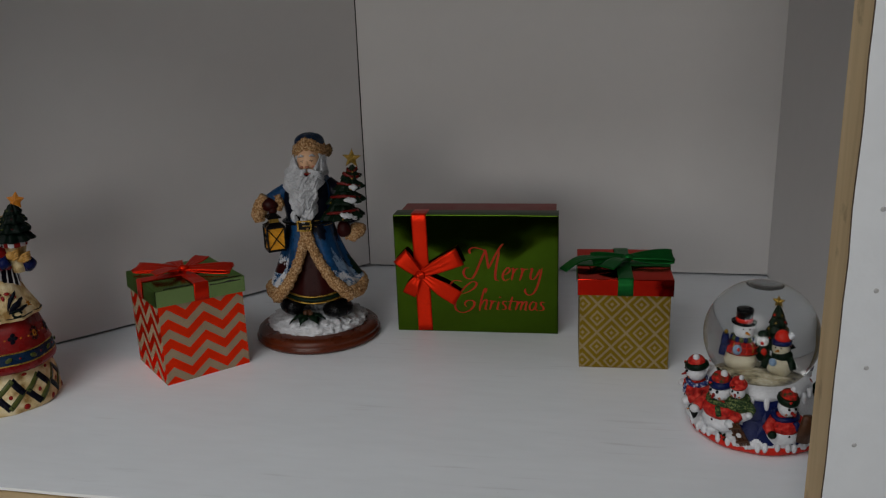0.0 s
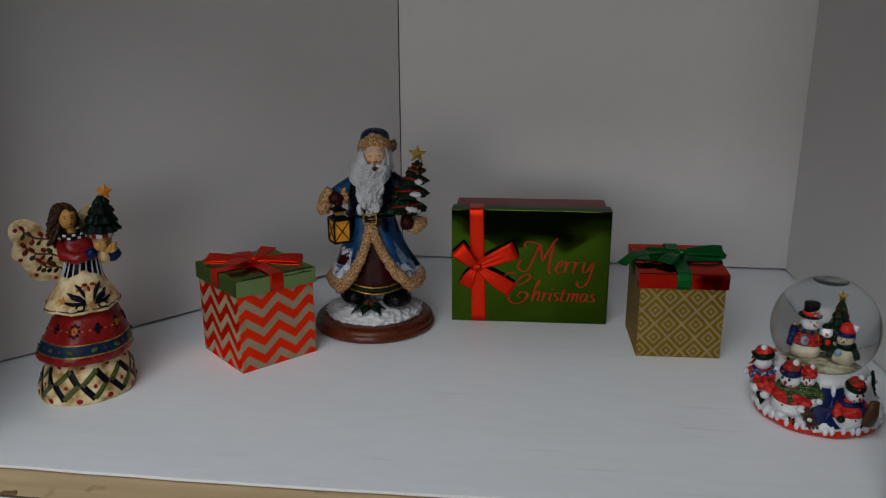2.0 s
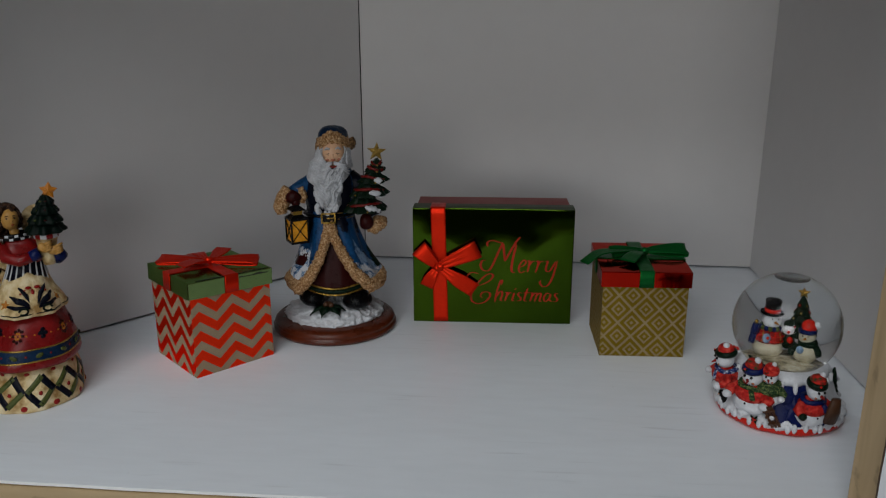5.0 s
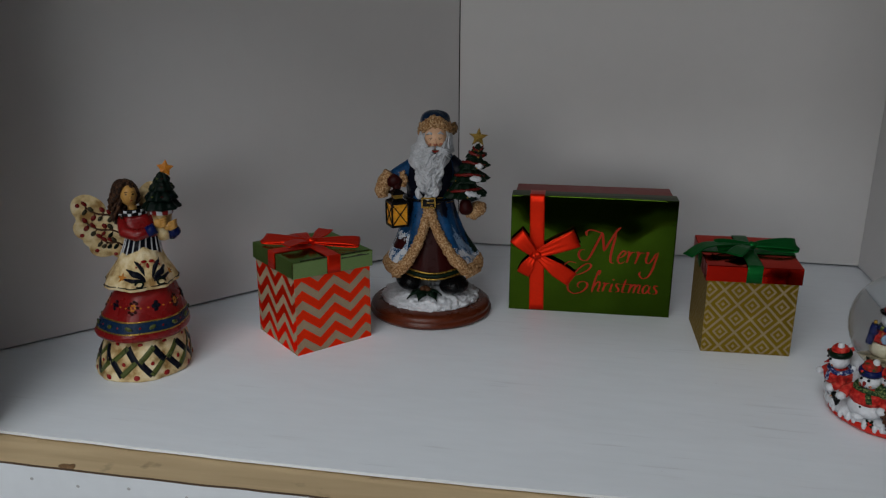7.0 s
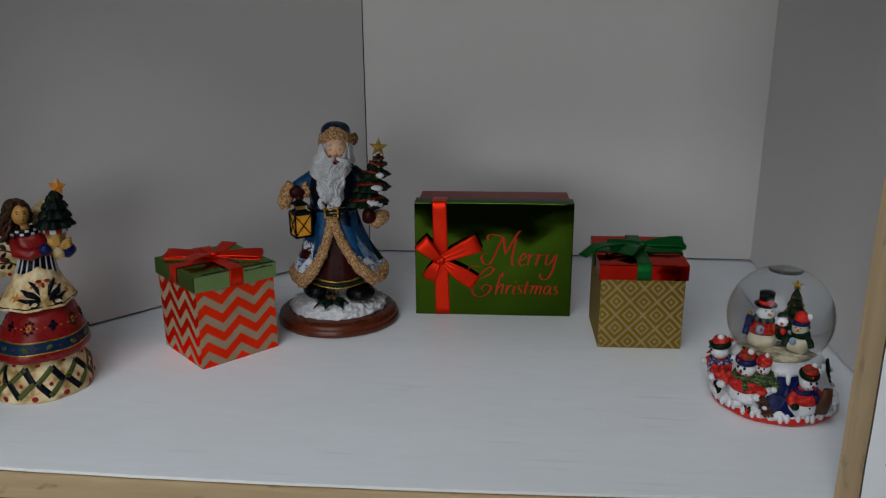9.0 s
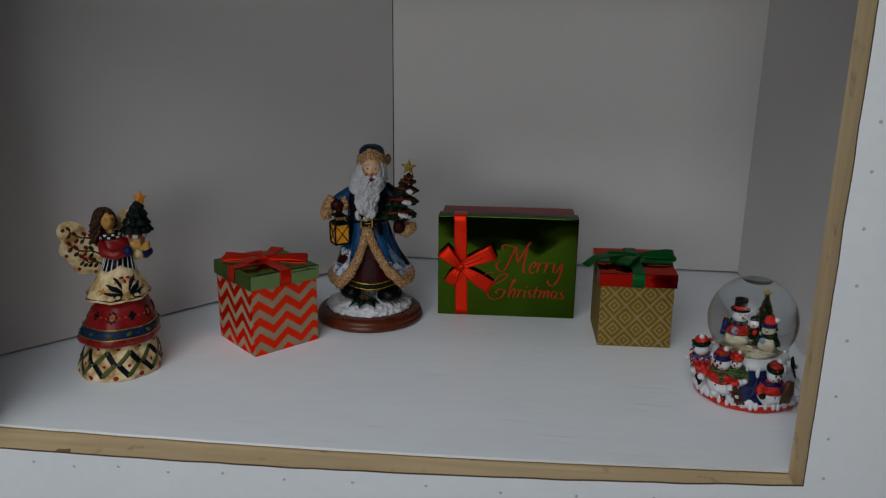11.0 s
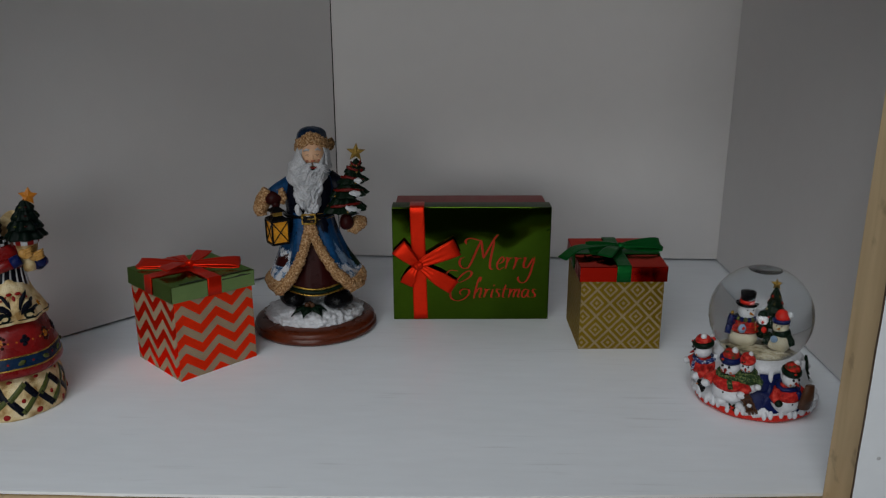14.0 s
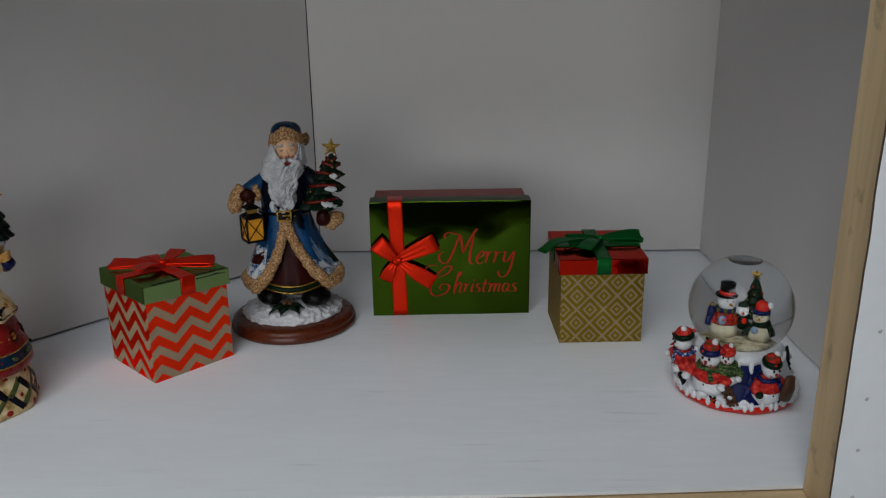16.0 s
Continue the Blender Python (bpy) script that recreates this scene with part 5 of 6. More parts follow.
        s.tube([(0.0125 + 0.0226 * math.cos(a), 0.0199 * math.sin(a), 0.127), (0.0140 + 0.0186 * math.cos(a), 0.0164 * math.sin(a), 0.143), (0.0150 + 0.0166 * math.cos(a), 0.0146 * math.sin(a), 0.154)], [0.0010, 0.0009, 0.0007], P_SNOW, 6, flat=0.5)
    # bodice, collar, neck
    s.turned([(0.0150, 0.1490, 0.0150), (0.0185, 0.1520, 0.0150), (0.0200, 0.1600, 0.0140), (0.0195, 0.1690, 0.0120), (0.0150, 0.1765, 0.0095), (0.0090, 0.1810, 0.0080)], P_BURGUNDY, squash=0.78, n=40, wave=lambda a, i: 0.0008 * math.sin(a * 5))
    for row in range(2):
        ring_ = lambda a: (0.0062 + (0.0120 + 0.002 * row) * math.cos(a), (0.0098 + 0.0015 * row) * math.sin(a) - 0.001, 0.1818 - 0.0030 * row)
        s.tube([ring_(2 * math.pi * k / 40) for k in range(41)], 0.0020, P_BLACK, 8)
        for k in range(9):
            a = 2 * math.pi * (k + 0.5 * row) / 9
            x, y, z = ring_(a)
            s.box((x + 0.0016 * math.cos(a), y + 0.0016 * math.sin(a), z), (0.0012, 0.0036, 0.0024), P_SNOW, (0, 0, math.degrees(a)))
    s.tube([(0.0080, -0.001, 0.178), (0.0065, -0.003, 0.190)], 0.0048, P_TAN, 12)
    # head and hair
    crown = len(s.verts)
    s.ball((0.0080, -0.0060, 0.1975), (0.0090, 0.0094, 0.0118), P_TAN, (0, 6, 0), 22, 14)
    s.ball((0.0098, -0.0152, 0.1965), (0.0012, 0.0014, 0.0018), P_TAN, n=8, m=6)
    for dx in (-0.0038, 0.0030):
        s.ball((0.0094 + dx, -0.0143, 0.2000), (0.0014, 0.0008, 0.0009), P_BLACK, n=8, m=6)
        s.tube([(0.0094 + dx - 0.0018, -0.0140, 0.2022), (0.0094 + dx, -0.0146, 0.2029), (0.0094 + dx + 0.0018, -0.0140, 0.2022)], 0.0004, P_HAIR, 6)
    s.ball((0.0098, -0.0140, 0.1925), (0.0018, 0.0007, 0.0007), P_RED, n=8, m=6)
    s.ball((0.0040, 0.0020, 0.2030), (0.0125, 0.0120, 0.0118), P_HAIR, (0, 10, 0), 22, 14, 0.0015, 200)
    rng = random.Random(11)
    for k in range(54):
        side = -1 if k % 5 < 3 else 1
        lay = rng.random()
        x0 = 0.0055 + side * (0.0020 + (0.0078 if side < 0 else 0.0050) * lay)
        y0 = -0.0085 + 0.016 * rng.random()
        reach = 0.0070 * lay if side < 0 else 0.0015
        drop = (0.044 if side < 0 else 0.026) * rng.uniform(0.65, 1.0)
        ph, pts, rad = rng.uniform(0, 6), [], []
        for i in range(15):
            g = i / 14
            pts.append((x0 + side * (0.0040 * math.sin(g * 3.0) + reach * g * g) + 0.0034 * math.sin(ph + g * 15) * g, y0 + 0.0034 * math.cos(ph + g * 14) * g - 0.001, 0.2130 - 0.0035 * lay - drop * g))
            rad.append(0.0021 * (1 - 0.3 * g))
        s.tube(pts, rad, P_HAIR, 7)
    for k in range(crown, len(s.verts)):
        x, y, z = s.verts[k]
        top = max(0.0, min(1.0, (z - 0.170) / 0.012))
        s.verts[k] = (x - 0.0032 * top, y, 0.1830 + (z - 0.1830) * (0.93 if z > 0.183 else 1.0) + 0.0025 * top)
    # wings of overlapping lobes, with vines and berries
    lobes = [((-0.0375, 0.0125, 0.1880), (0.0185, 0.0022, 0.0150), 28), ((-0.0340, 0.0125, 0.1670), (0.0215, 0.0022, 0.0160), 0), ((-0.0225, 0.0120, 0.1470), (0.0190, 0.0021, 0.0160), -22),
             ((-0.0150, 0.0120, 0.1650), (0.0200, 0.0023, 0.0210), 0), ((-0.0330, 0.0122, 0.1775), (0.0190, 0.0022, 0.0125), 15), ((-0.0290, 0.0122, 0.1560), (0.0180, 0.0022, 0.0135), -12), ((-0.0080, 0.0115, 0.1400), (0.0120, 0.0020, 0.0120), -30),
             ((0.0235, 0.0155, 0.1950), (0.0150, 0.0022, 0.0085), -48), ((0.0250, 0.0150, 0.1760), (0.0120, 0.0021, 0.0140), 0), ((0.0230, 0.0135, 0.1620), (0.0120, 0.0020, 0.0150), 10)]
    for c, r, tilt in lobes:
        s.ball(c, r, P_CREAM, (0, tilt, 0), 36, 18, 0.0006, 90)
    for z0, x1, z1 in ((0.1730, -0.0400, 0.1900), (0.1570, -0.0395, 0.1715), (0.1430, -0.0270, 0.1530)):
        pts = [(-0.006 + (x1 + 0.006) * k / 8, 0.0098, z0 + (z1 - z0) * k / 8 + 0.0020 * math.sin(k * 0.8)) for k in range(9)]
        s.tube(pts, 0.0010, P_BROWN, 6)
        for k in (2, 4, 6, 8):
            x, y, z = pts[k]
            for sgn in (-1, 1):
                dz, dx = sgn * rng.uniform(0.0036, 0.0056), -rng.uniform(0.0005, 0.0045)
                s.ball((x + dx, y - 0.0003, z + dz), (rng.uniform(0.0030, 0.0040), 0.0013, rng.uniform(0.0019, 0.0026)), P_GARLAND if sgn > 0 and k % 4 == 0 else rng.choice((P_DARKGREEN, P_LEAF, P_LEAF, P_GARLAND)), (0, sgn * 50, 0), 10, 6)
                s.tube([(x, y, z), (x + dx, y, z + dz)], 0.0006, P_BROWN, 6)
    for x, z in ((-0.0480, 0.1930), (-0.0470, 0.1600), (-0.0330, 0.1400), (-0.0140, 0.1340)):
        s.ball((x, 0.0102, z), (0.0024, 0.0010, 0.0024), P_BURGUNDY, n=10, m=6)
    # arms, pot and tree
    held = len(s.verts)
    s.tube([(-0.0040, -0.002, 0.1720), (-0.0030, -0.014, 0.1600), (0.0090, -0.022, 0.1570), (0.0240, -0.024, 0.1620)], [0.0066, 0.0068, 0.0066, 0.0062], P_BURGUNDY, 14, 0.0012, 120)
    s.tube([(0.0215, -0.024, 0.1610), (0.0300, -0.0245, 0.1650)], [0.0068, 0.0062], P_COBALT, 14)
    s.tube([(0.0265, 0.000, 0.1720), (0.0380, -0.006, 0.1600), (0.0480, -0.013, 0.1545)], [0.0066, 0.0068, 0.0066], P_BURGUNDY, 14, 0.0012, 120)
    s.tube([(0.0470, -0.013, 0.1535), (0.0500, -0.019, 0.1580), (0.0480, -0.023, 0.1630)], [0.0072, 0.0068, 0.0058], P_COBALT, 14)
    for c, t in (((0.0345, -0.0265, 0.1700), 35), ((0.0440, -0.0265, 0.1665), -15)):
        s.ball(c, (0.0062, 0.0040, 0.0048), P_TAN, (0, t, 0), 14, 10)
        for k in range(4):
            b = Vector(c) + Vector((0.0005, -0.0025, -0.0036 + 0.0024 * k))
            s.tube([b, b + Vector((0.0050, -0.0012, 0.0022)), b + Vector((0.0078, 0.0010, 0.0030))], [0.0015, 0.0014, 0.0010], P_TAN, 8)
    s.turned([(0.0055, 0.1490), (0.0070, 0.1560), (0.0108, 0.1780), (0.0122, 0.1785), (0.0122, 0.1835), (0.0100, 0.1838)], lambda i, j: P_CREAM if i < 2 else (P_RED if (j // 3) % 2 else P_SNOW), (0.0385, -0.0175, 0), n=36)
    for z, x, r, h in ((0.1840, 0.0387, 0.0192, 0.0160), (0.1935, 0.0396, 0.0164, 0.0150), (0.2030, 0.0408, 0.0124, 0.0130), (0.2115, 0.0420, 0.0080, 0.0110)):
        first = len(s.verts)
        s.turned(dense([(r * 0.4, 0.0), (r * 0.96, -0.0005), (r, 0.002), (r * 0.66, h * 0.55), (r * 0.30, h * 0.9), (0.001, h)], 3), P_DARKGREEN, (x, -0.0175, z), n=48, wave=lambda a, i, r=r, z=z: 0.09 * r * math.sin(a * 8 + z * 900))
        for q in range(first, len(s.verts)):
            p = Vector(s.verts[q])
            p += (p - Vector((x, -0.0175, z))).normalized() * 0.0013 * noise.noise(p * 380)
            s.verts[q] = tuple(p)
        for k in range(5):
            a = math.pi * (1.0 + 0.25 * k)
            s.ball((x + r * 0.84 * math.cos(a), -0.0175 + r * 0.84 * math.sin(a), z + 0.004), (0.0017, 0.0012, 0.0010), (P_NAVY, P_OLIVE, P_MAROON)[k % 3], n=8, m=6)
    s.star((0.0462, -0.0175, 0.2252), 0.0094, 0.0050, 0.0028, P_ORANGE, (-8, 8, 0))
    for k in range(held, len(s.verts)):
        x, y, z = s.verts[k]
        s.verts[k] = (x - 0.0020 * max(0.0, min(1.0, (x - 0.004) / 0.02)), y, z + 0.0018 * max(0.0, min(1.0, (z - 0.172) / 0.012)))
    for k in range(upper, len(s.verts)):
        x, y, z = s.verts[k]
        lean_ = min(1.0, (z - 0.134) / 0.03)
        s.verts[k] = (x - 0.003 + 0.001 * lean_, y, z - 0.0025 * lean_ - (0.005 if y > 0.0075 and x < 0 else 0))
    s.verts = [(x * 0.95, y * 0.95, z * 0.975) for x, y, z in s.verts]
    return s


bearded = part("figurine", bearded_figurine(), None, "", None, pose(-0.3345, 0.9160, 0, 0, 0, 11))
tagged(bearded, "painted bearded figurine in blue coat with lantern on plinth", "figurine", "figurines on the shelf")
winged = part("figurine", winged_figurine(), None, "", None, pose(-0.6100, 0.6935, 0, 0, 0, 33))
tagged(winged, "painted winged folk-art figurine in tiered skirts holding a tree", "figurine", "figurines on the shelf")


# ---- snow globe ----
def glass():
    m = bpy.data.materials.new("clear_globe")
    m.use_nodes = True
    b = m.node_tree.nodes["Principled BSDF"]
    b.inputs["Base Color"].default_value = (0.67, 0.68, 0.68, 1)
    b.inputs["Transmission Weight"].default_value = 1.0
    b.inputs["Roughness"].default_value = 0.015
    b.inputs["IOR"].default_value = 1.33
    return m


M_GLASS = glass()
globe = thing("snow_globe", pose(0.1650, 0.7330, 0, 0, 0, -17), "snow globe with snowmen round its sculpted base", "snow globe")
GZ, GR = 0.0924, 0.0512


def foot():
    s = Sculpt()
    s.turned([(0.050, 0.0), (0.0575, 0.0008), (0.0605, 0.004), (0.0600, 0.008), (0.0570, 0.011), (0.052, 0.012)], P_BRIGHT, n=64, wave=lambda a, i: 0.0006 * math.sin(a * 9))
    return s


def drift():
    s = Sculpt()
    drip = lambda a, i: 0.0010 * math.sin(a * 7) + (0.0008 * math.sin(a * 26) if i == 0 else 0)
    rows = []
    prof = [p[:2] for p in dense([(0.0598, 0.0085), (0.0605, 0.0115), (0.0580, 0.0165), (0.0530, 0.0230), (0.0490, 0.0330), (0.0450, 0.0420), (0.0400, 0.0470)], 5)]
    for i, (r, z) in enumerate(prof):
        row = []
        for j in range(256):
            a = 2 * math.pi * j / 256
            low = -0.0030 * max(0.0, math.sin(a * 32)) if i == 0 else 0
            rr = r + drip(a, i)
            row.append((rr * math.cos(a), rr * math.sin(a), z + low))
        rows.append(row)

    def tone(i, j):
        a = j / 256 * 360
        edge = 5 * math.sin(i * 0.46) + 3 * noise.noise(Vector((i * 0.4, 1, 1)))
        low = 7 + 2.5 * math.sin(a * 0.3) + 2 * noise.noise(Vector((a * 0.12, 3, 1)))
        return P_COBALT if i >= low and 258 + edge < a < 316 - edge else P_SNOW
    s.grid(rows, tone)
    for k in range(20):
        a = radians(k * 18 + 5)
        if 262 < math.degrees(a) < 314:
            continue
        r = 0.0575 + 0.0015 * math.sin(k * 3)
        s.ball((r * math.cos(a), r * math.sin(a), 0.0145 + 0.002 * math.sin(k * 2)), (0.0062, 0.0062, 0.0045), P_SNOW, n=10, m=6, rough=0.002)
    for k in range(44):
        a = radians(k * 8.18 + 1.5 * math.sin(k * 2.1))
        s.ball((0.0602 * math.cos(a), 0.0602 * math.sin(a), 0.0098 - 0.0012 * math.sin(k * 1.7)), (0.0026, 0.0026, 0.0050), P_SNOW, n=8, m=6)
    return s


def collar():
    s = Sculpt()
    s.turned([(0.0340, 0.0440), (0.0420, 0.0455), (0.0440, 0.0490), (0.0425, 0.0530), (0.0370, 0.0565), (0.0300, 0.0575)], P_SNOW, n=64, wave=lambda a, i: 0.0012 * math.sin(a * 8) + 0.0006 * math.sin(a * 19))
    return s


def icicle(h):
    s = Sculpt()
    s.tube([(0, 0, 0.0020), (0, -0.0013, -h * 0.5), (0, -0.0017, -0.0010 - h)], [0.0028, 0.0021, 0.0004], P_SNOW, 8)
    return s


def snowman(coat, hat, brim, scarf, tall=1.0, holding=None):
    """A small resin snowman facing -y, standing on z = 0."""
    s = Sculpt()
    s.ball((0, -0.0006, 0.0088), (0.0120, 0.0106, 0.0092), P_SNOW, n=18, m=12, rough=0.0012, freq=160)
    s.ball((0, -0.0012, 0.0176 * tall), (0.0112, 0.0100, 0.0076), coat, n=18, m=12, rough=0.0008, freq=200)
    s.tube([(0.0078 * math.cos(a), 0.0068 * math.sin(a), 0.0236 * tall + 0.0006 * math.sin(a * 3)) for a in [2 * math.pi * k / 20 for k in range(21)]], 0.0019, scarf, 8)
    s.tube([(0.003, -0.0085, 0.0235 * tall), (0.0045, -0.0100, 0.0205 * tall), (0.0052, -0.0106, 0.0175 * tall)], [0.0019, 0.0021, 0.0019], scarf, 8, flat=0.6)
    head = len(s.verts)
    s.ball((0, -0.001, 0.0305 * tall), (0.0078, 0.0074, 0.0072), P_SNOW, n=18, m=12)
    s.tube([(0, -0.0080, 0.0302 * tall), (0.0012, -0.0118, 0.0296 * tall)], [0.0015, 0.0004], P_RED, 8)
    for dx in (-0.0028, 0.0028):
        s.ball((dx, -0.0079, 0.0330 * tall), 0.0011, P_BLACK, n=8, m=6)
        s.ball((dx * 1.3, -0.0070, 0.0280 * tall), (0.0014, 0.0006, 0.0011), P_ROSY, n=8, m=6)
    for k in range(5):
        f = k / 4 * 2 - 1
        s.ball((f * 0.0034, -0.0080 + 0.0006 * f * f, 0.0265 * tall + 0.0014 * f * f), 0.0005, P_BLACK, n=6, m=4)
    s.turned([(0.0040, 0.0345 * tall), (0.0080, 0.0343 * tall), (0.0088, 0.0362 * tall), (0.0084, 0.0382 * tall), (0.0070, 0.0390 * tall)], brim, n=48, wave=lambda a, i: 0.0003 * math.sin(a * 24))
    for dx, dz, p in ((-0.0034, 0.0, P_GREEN), (-0.0014, 0.0008, P_GREEN), (-0.0024, 0.0012, P_BRIGHT)):
        s.ball((dx, -0.0080, 0.0372 * tall + dz), (0.0014, 0.0009, 0.0010), p, n=8, m=6)
    s.ball((0, 0, 0.0390 * tall), (0.0066, 0.0066, 0.0052), hat, n=18, m=10, rough=0.001)
    s.ball((0.0030, 0, 0.0440 * tall), 0.0026, P_SNOW, n=12, m=8, rough=0.001)
    for k in range(head, len(s.verts)):
        x, y, z = s.verts[k]
        s.verts[k] = (x * 0.80, y * 0.92, 0.0312 * tall + (z - 0.0305 * tall) * 1.04)
    for side in (-1, 1):
        s.tube([(side * 0.0080, -0.001, 0.0205 * tall), (side * 0.0125, -0.004, 0.0165 * tall), (side * 0.0120, -0.0085, 0.0150 * tall)], [0.0036, 0.0036, 0.0030], coat, 10)
        s.ball((side * 0.0122, -0.0102, 0.0150 * tall), 0.0030, P_SNOW if holding is None else brim, n=10, m=8)
    for z in (0.0085, 0.0120):
        s.ball((0, -0.0098, z), 0.0010, P_BLACK, n=8, m=6)
    if holding:
        s.tube([(0.0085, -0.0120, 0.0090), (0.0088, -0.0130, 0.0200), (0.0092, -0.0120, 0.0310)], [0.0046, 0.0050, 0.0036], holding, 10, 0.001, flat=0.6)
    return s


def stand(ob_name, sculpt, angle, radius, z, size, lean, parent, label, wide=1.0):
    """Put a part on the base at an angle (0: to the viewer, + to its right), facing outwards."""
    a = radians(angle)
    m = pose(radius * math.sin(a), -radius * math.cos(a), z, 0, 0, angle) @ pose(0, 0, 0, lean, 0, 0) @ Matrix.Diagonal((size * wide, size * (0.5 + 0.5 * wide), size, 1))
    return part(ob_name, sculpt, parent, label, None, m)


P_SCARLET = grained("scarlet_paint", ((0.22, 0.008, 0.005), (0.46, 0.013, 0.010), (0.58, 0.060, 0.040)), 300)
P_PLAID = grained("plaid_green_paint", ((0.004, 0.016, 0.006), (0.014, 0.05, 0.014), (0.20, 0.22, 0.08)), 800)
P_QUILT = grained("red_green_quilt_paint", ((0.008, 0.045, 0.012), (0.26, 0.012, 0.008), (0.56, 0.025, 0.012)), 330)
P_CHECK = grained("blue_check_paint", ((0.006, 0.012, 0.06), (0.012, 0.03, 0.15), (0.55, 0.58, 0.65)), 420)


def penguin():
    s = Sculpt()
    s.ball((0, 0, 0.006), (0.0048, 0.0045, 0.0065), P_BLACK, n=14, m=10)
    s.ball((0, -0.0025, 0.0055), (0.0034, 0.0030, 0.0048), P_SNOW, n=12, m=8)
    s.ball((0, -0.0005, 0.0135), (0.0036, 0.0035, 0.0034), P_BLACK, n=12, m=8)
    s.tube([(0, -0.003, 0.0133), (0, -0.0058, 0.0128)], [0.0010, 0.0003], P_ORANGE, 6)
    return s


part("base_rim", foot(), globe, "glossy red rim")
part("base", drift(), globe, "snowy base with dark blue sky")
collar_part = part("collar", collar(), globe, "white snowy collar")
for k in range(22):
    stand("icicle", icicle(0.009 + 0.005 * abs(math.sin(k * 1.9))), k * 360 / 22, 0.0435, 0.0480, 1.0, 0, collar_part, "")
stand("snowman", snowman(P_SCARLET, P_QUILT, P_COBALT, P_PLAID), -28, 0.0490, 0.0140, 1.28, 8, globe, "snowman with red jacket, blue-brimmed cap and green scarf", 1.22)
stand("snowman", snowman(P_PLAID, P_SCARLET, P_SCARLET, P_PLAID), -12, 0.0480, 0.0265, 0.98, 8, globe, "small snowman with red cap and green scarf", 1.12)
stand("snowman", snowman(P_SCARLET, P_SCARLET, P_GREEN, P_CHECK), -73, 0.0500, 0.0165, 1.18, 8, globe, "snowman with red and green cap", 1.32)
stand("snowman", snowman(P_SCARLET, P_QUILT, P_GREEN, P_COBALT, 1.0, P_BROWN), 32, 0.0490, 0.0105, 1.22, 10, globe, "snowman in red holding a brown broom", 1.08)
stand("snowman", snowman(P_COBALT, P_BRIGHT, P_COBALT, P_RED), 138, 0.0470, 0.0150, 1.0, 8, globe, "snowman in blue with red cap", 1.32)
stand("snowman", snowman(P_RED, P_GREEN, P_RED, P_GREEN), 178, 0.0470, 0.0150, 1.0, 8, globe, "snowman in red with green cap", 1.32)
stand("snowman", snowman(P_GREEN, P_BRIGHT, P_SNOW, P_RED), 236, 0.0470, 0.0120, 0.9, 8, globe, "snowman in green with red cap", 1.32)


def sled():
    s = Sculpt()
    for dx in (-0.0030, 0.0, 0.0030):
        s.box((dx, 0, 0.011), (0.0022, 0.0014, 0.024), P_BROWN)
    for z in (0.004, 0.012, 0.019):
        s.box((0, -0.0012, z), (0.0100, 0.0012, 0.0018), P_BROWN)
    s.ball((0.0005, -0.0022, 0.012), (0.0022, 0.0012, 0.0024), P_SNOW, n=8, m=6)
    return s


def fir(tiers_, base_r, height, top, baubles=4):
    s = Sculpt()
    for k in range(tiers_):
        f = k / tiers_
        r = base_r * (1 - 0.75 * f)
        s.turned([(r * 0.4, 0), (r, -0.0004), (r * 0.92, 0.0012), (r * 0.35, height / tiers_ * 1.1), (0.0004, height / tiers_ * 1.5)], P_GREEN, (0, 0, height * f * 0.86 + 0.002), n=24, wave=lambda a, i, r=r: 0.12 * r * math.sin(a * 7 + f * 9))
        for q in range(baubles):
            a = q * 1.57 + k
            s.ball((r * 0.82 * math.cos(a), r * 0.82 * math.sin(a), height * f * 0.86 + 0.004), 0.0010, (P_BRIGHT, P_GOLD)[q % 2], n=8, m=6)
    if top:
        s.star((0, -0.0005, height + 0.0045), 0.0058, 0.0026, 0.0018, P_GOLD)
    return s


def star_plain():
    s = Sculpt()
    s.star((0, 0, 0), 0.0125, 0.0050, 0.0012, P_COBALT)
    return s


def sprig():
    s = Sculpt()
    for a in (0, 60, 130, 200, 300):
        d = Vector((math.cos(radians(a)), 0, math.sin(radians(a))))
        s.ball(d * 0.0036, (0.0034, 0.0010, 0.0016), P_GREEN, (0, -a, 0), 10, 6)
    for dx, dz in ((0, 0), (0.0018, 0.001), (-0.001, 0.002)):
        s.ball((dx, -0.0010, dz), 0.0012, P_BRIGHT, n=8, m=6)
    return s


stand("sled", sled(), -1, 0.0625, 0.0115, 1.1, 20, globe, "small brown wooden sled").rotation_euler.rotate_axis("Y", radians(-22))
stand("star", star_plain(), 15, 0.0535, 0.0275, 1.05, -24, globe, "dark blue star")
stand("penguin", penguin(), -58, 0.0590, 0.0120, 0.9, 16, globe, "small black and white penguin")
stand("holly", sprig(), -20, 0.0605, 0.0115, 0.8, 10, globe, "holly sprig with red berries")
stand("holly", sprig(), -34, 0.0475, 0.0640, 1.25, 20, globe, "holly sprig with red berries")
stand("fir", fir(5, 0.0095, 0.030, False, 0), 104, 0.0465, 0.0180, 1.0, 6, globe, "dark green fir on the base")
stand("fir", fir(5, 0.0095, 0.030, False, 0), 205, 0.0460, 0.0200, 1.1, 6, globe, "dark green fir on the base")


def ball_of_glass():
    s = Sculpt()
    rows = []
    for i in range(49):
        a = math.pi * (0.20 + 0.80 * i / 48) if i < 48 else math.pi * 0.9995
        z = GZ - GR * math.cos(a)
        rows.append([(GR * math.sin(a) * math.cos(b), GR * math.sin(a) * math.sin(b), z) for b in [2 * math.pi * j / 72 for j in range(72)]])
    s.grid(rows, M_GLASS)
    return s


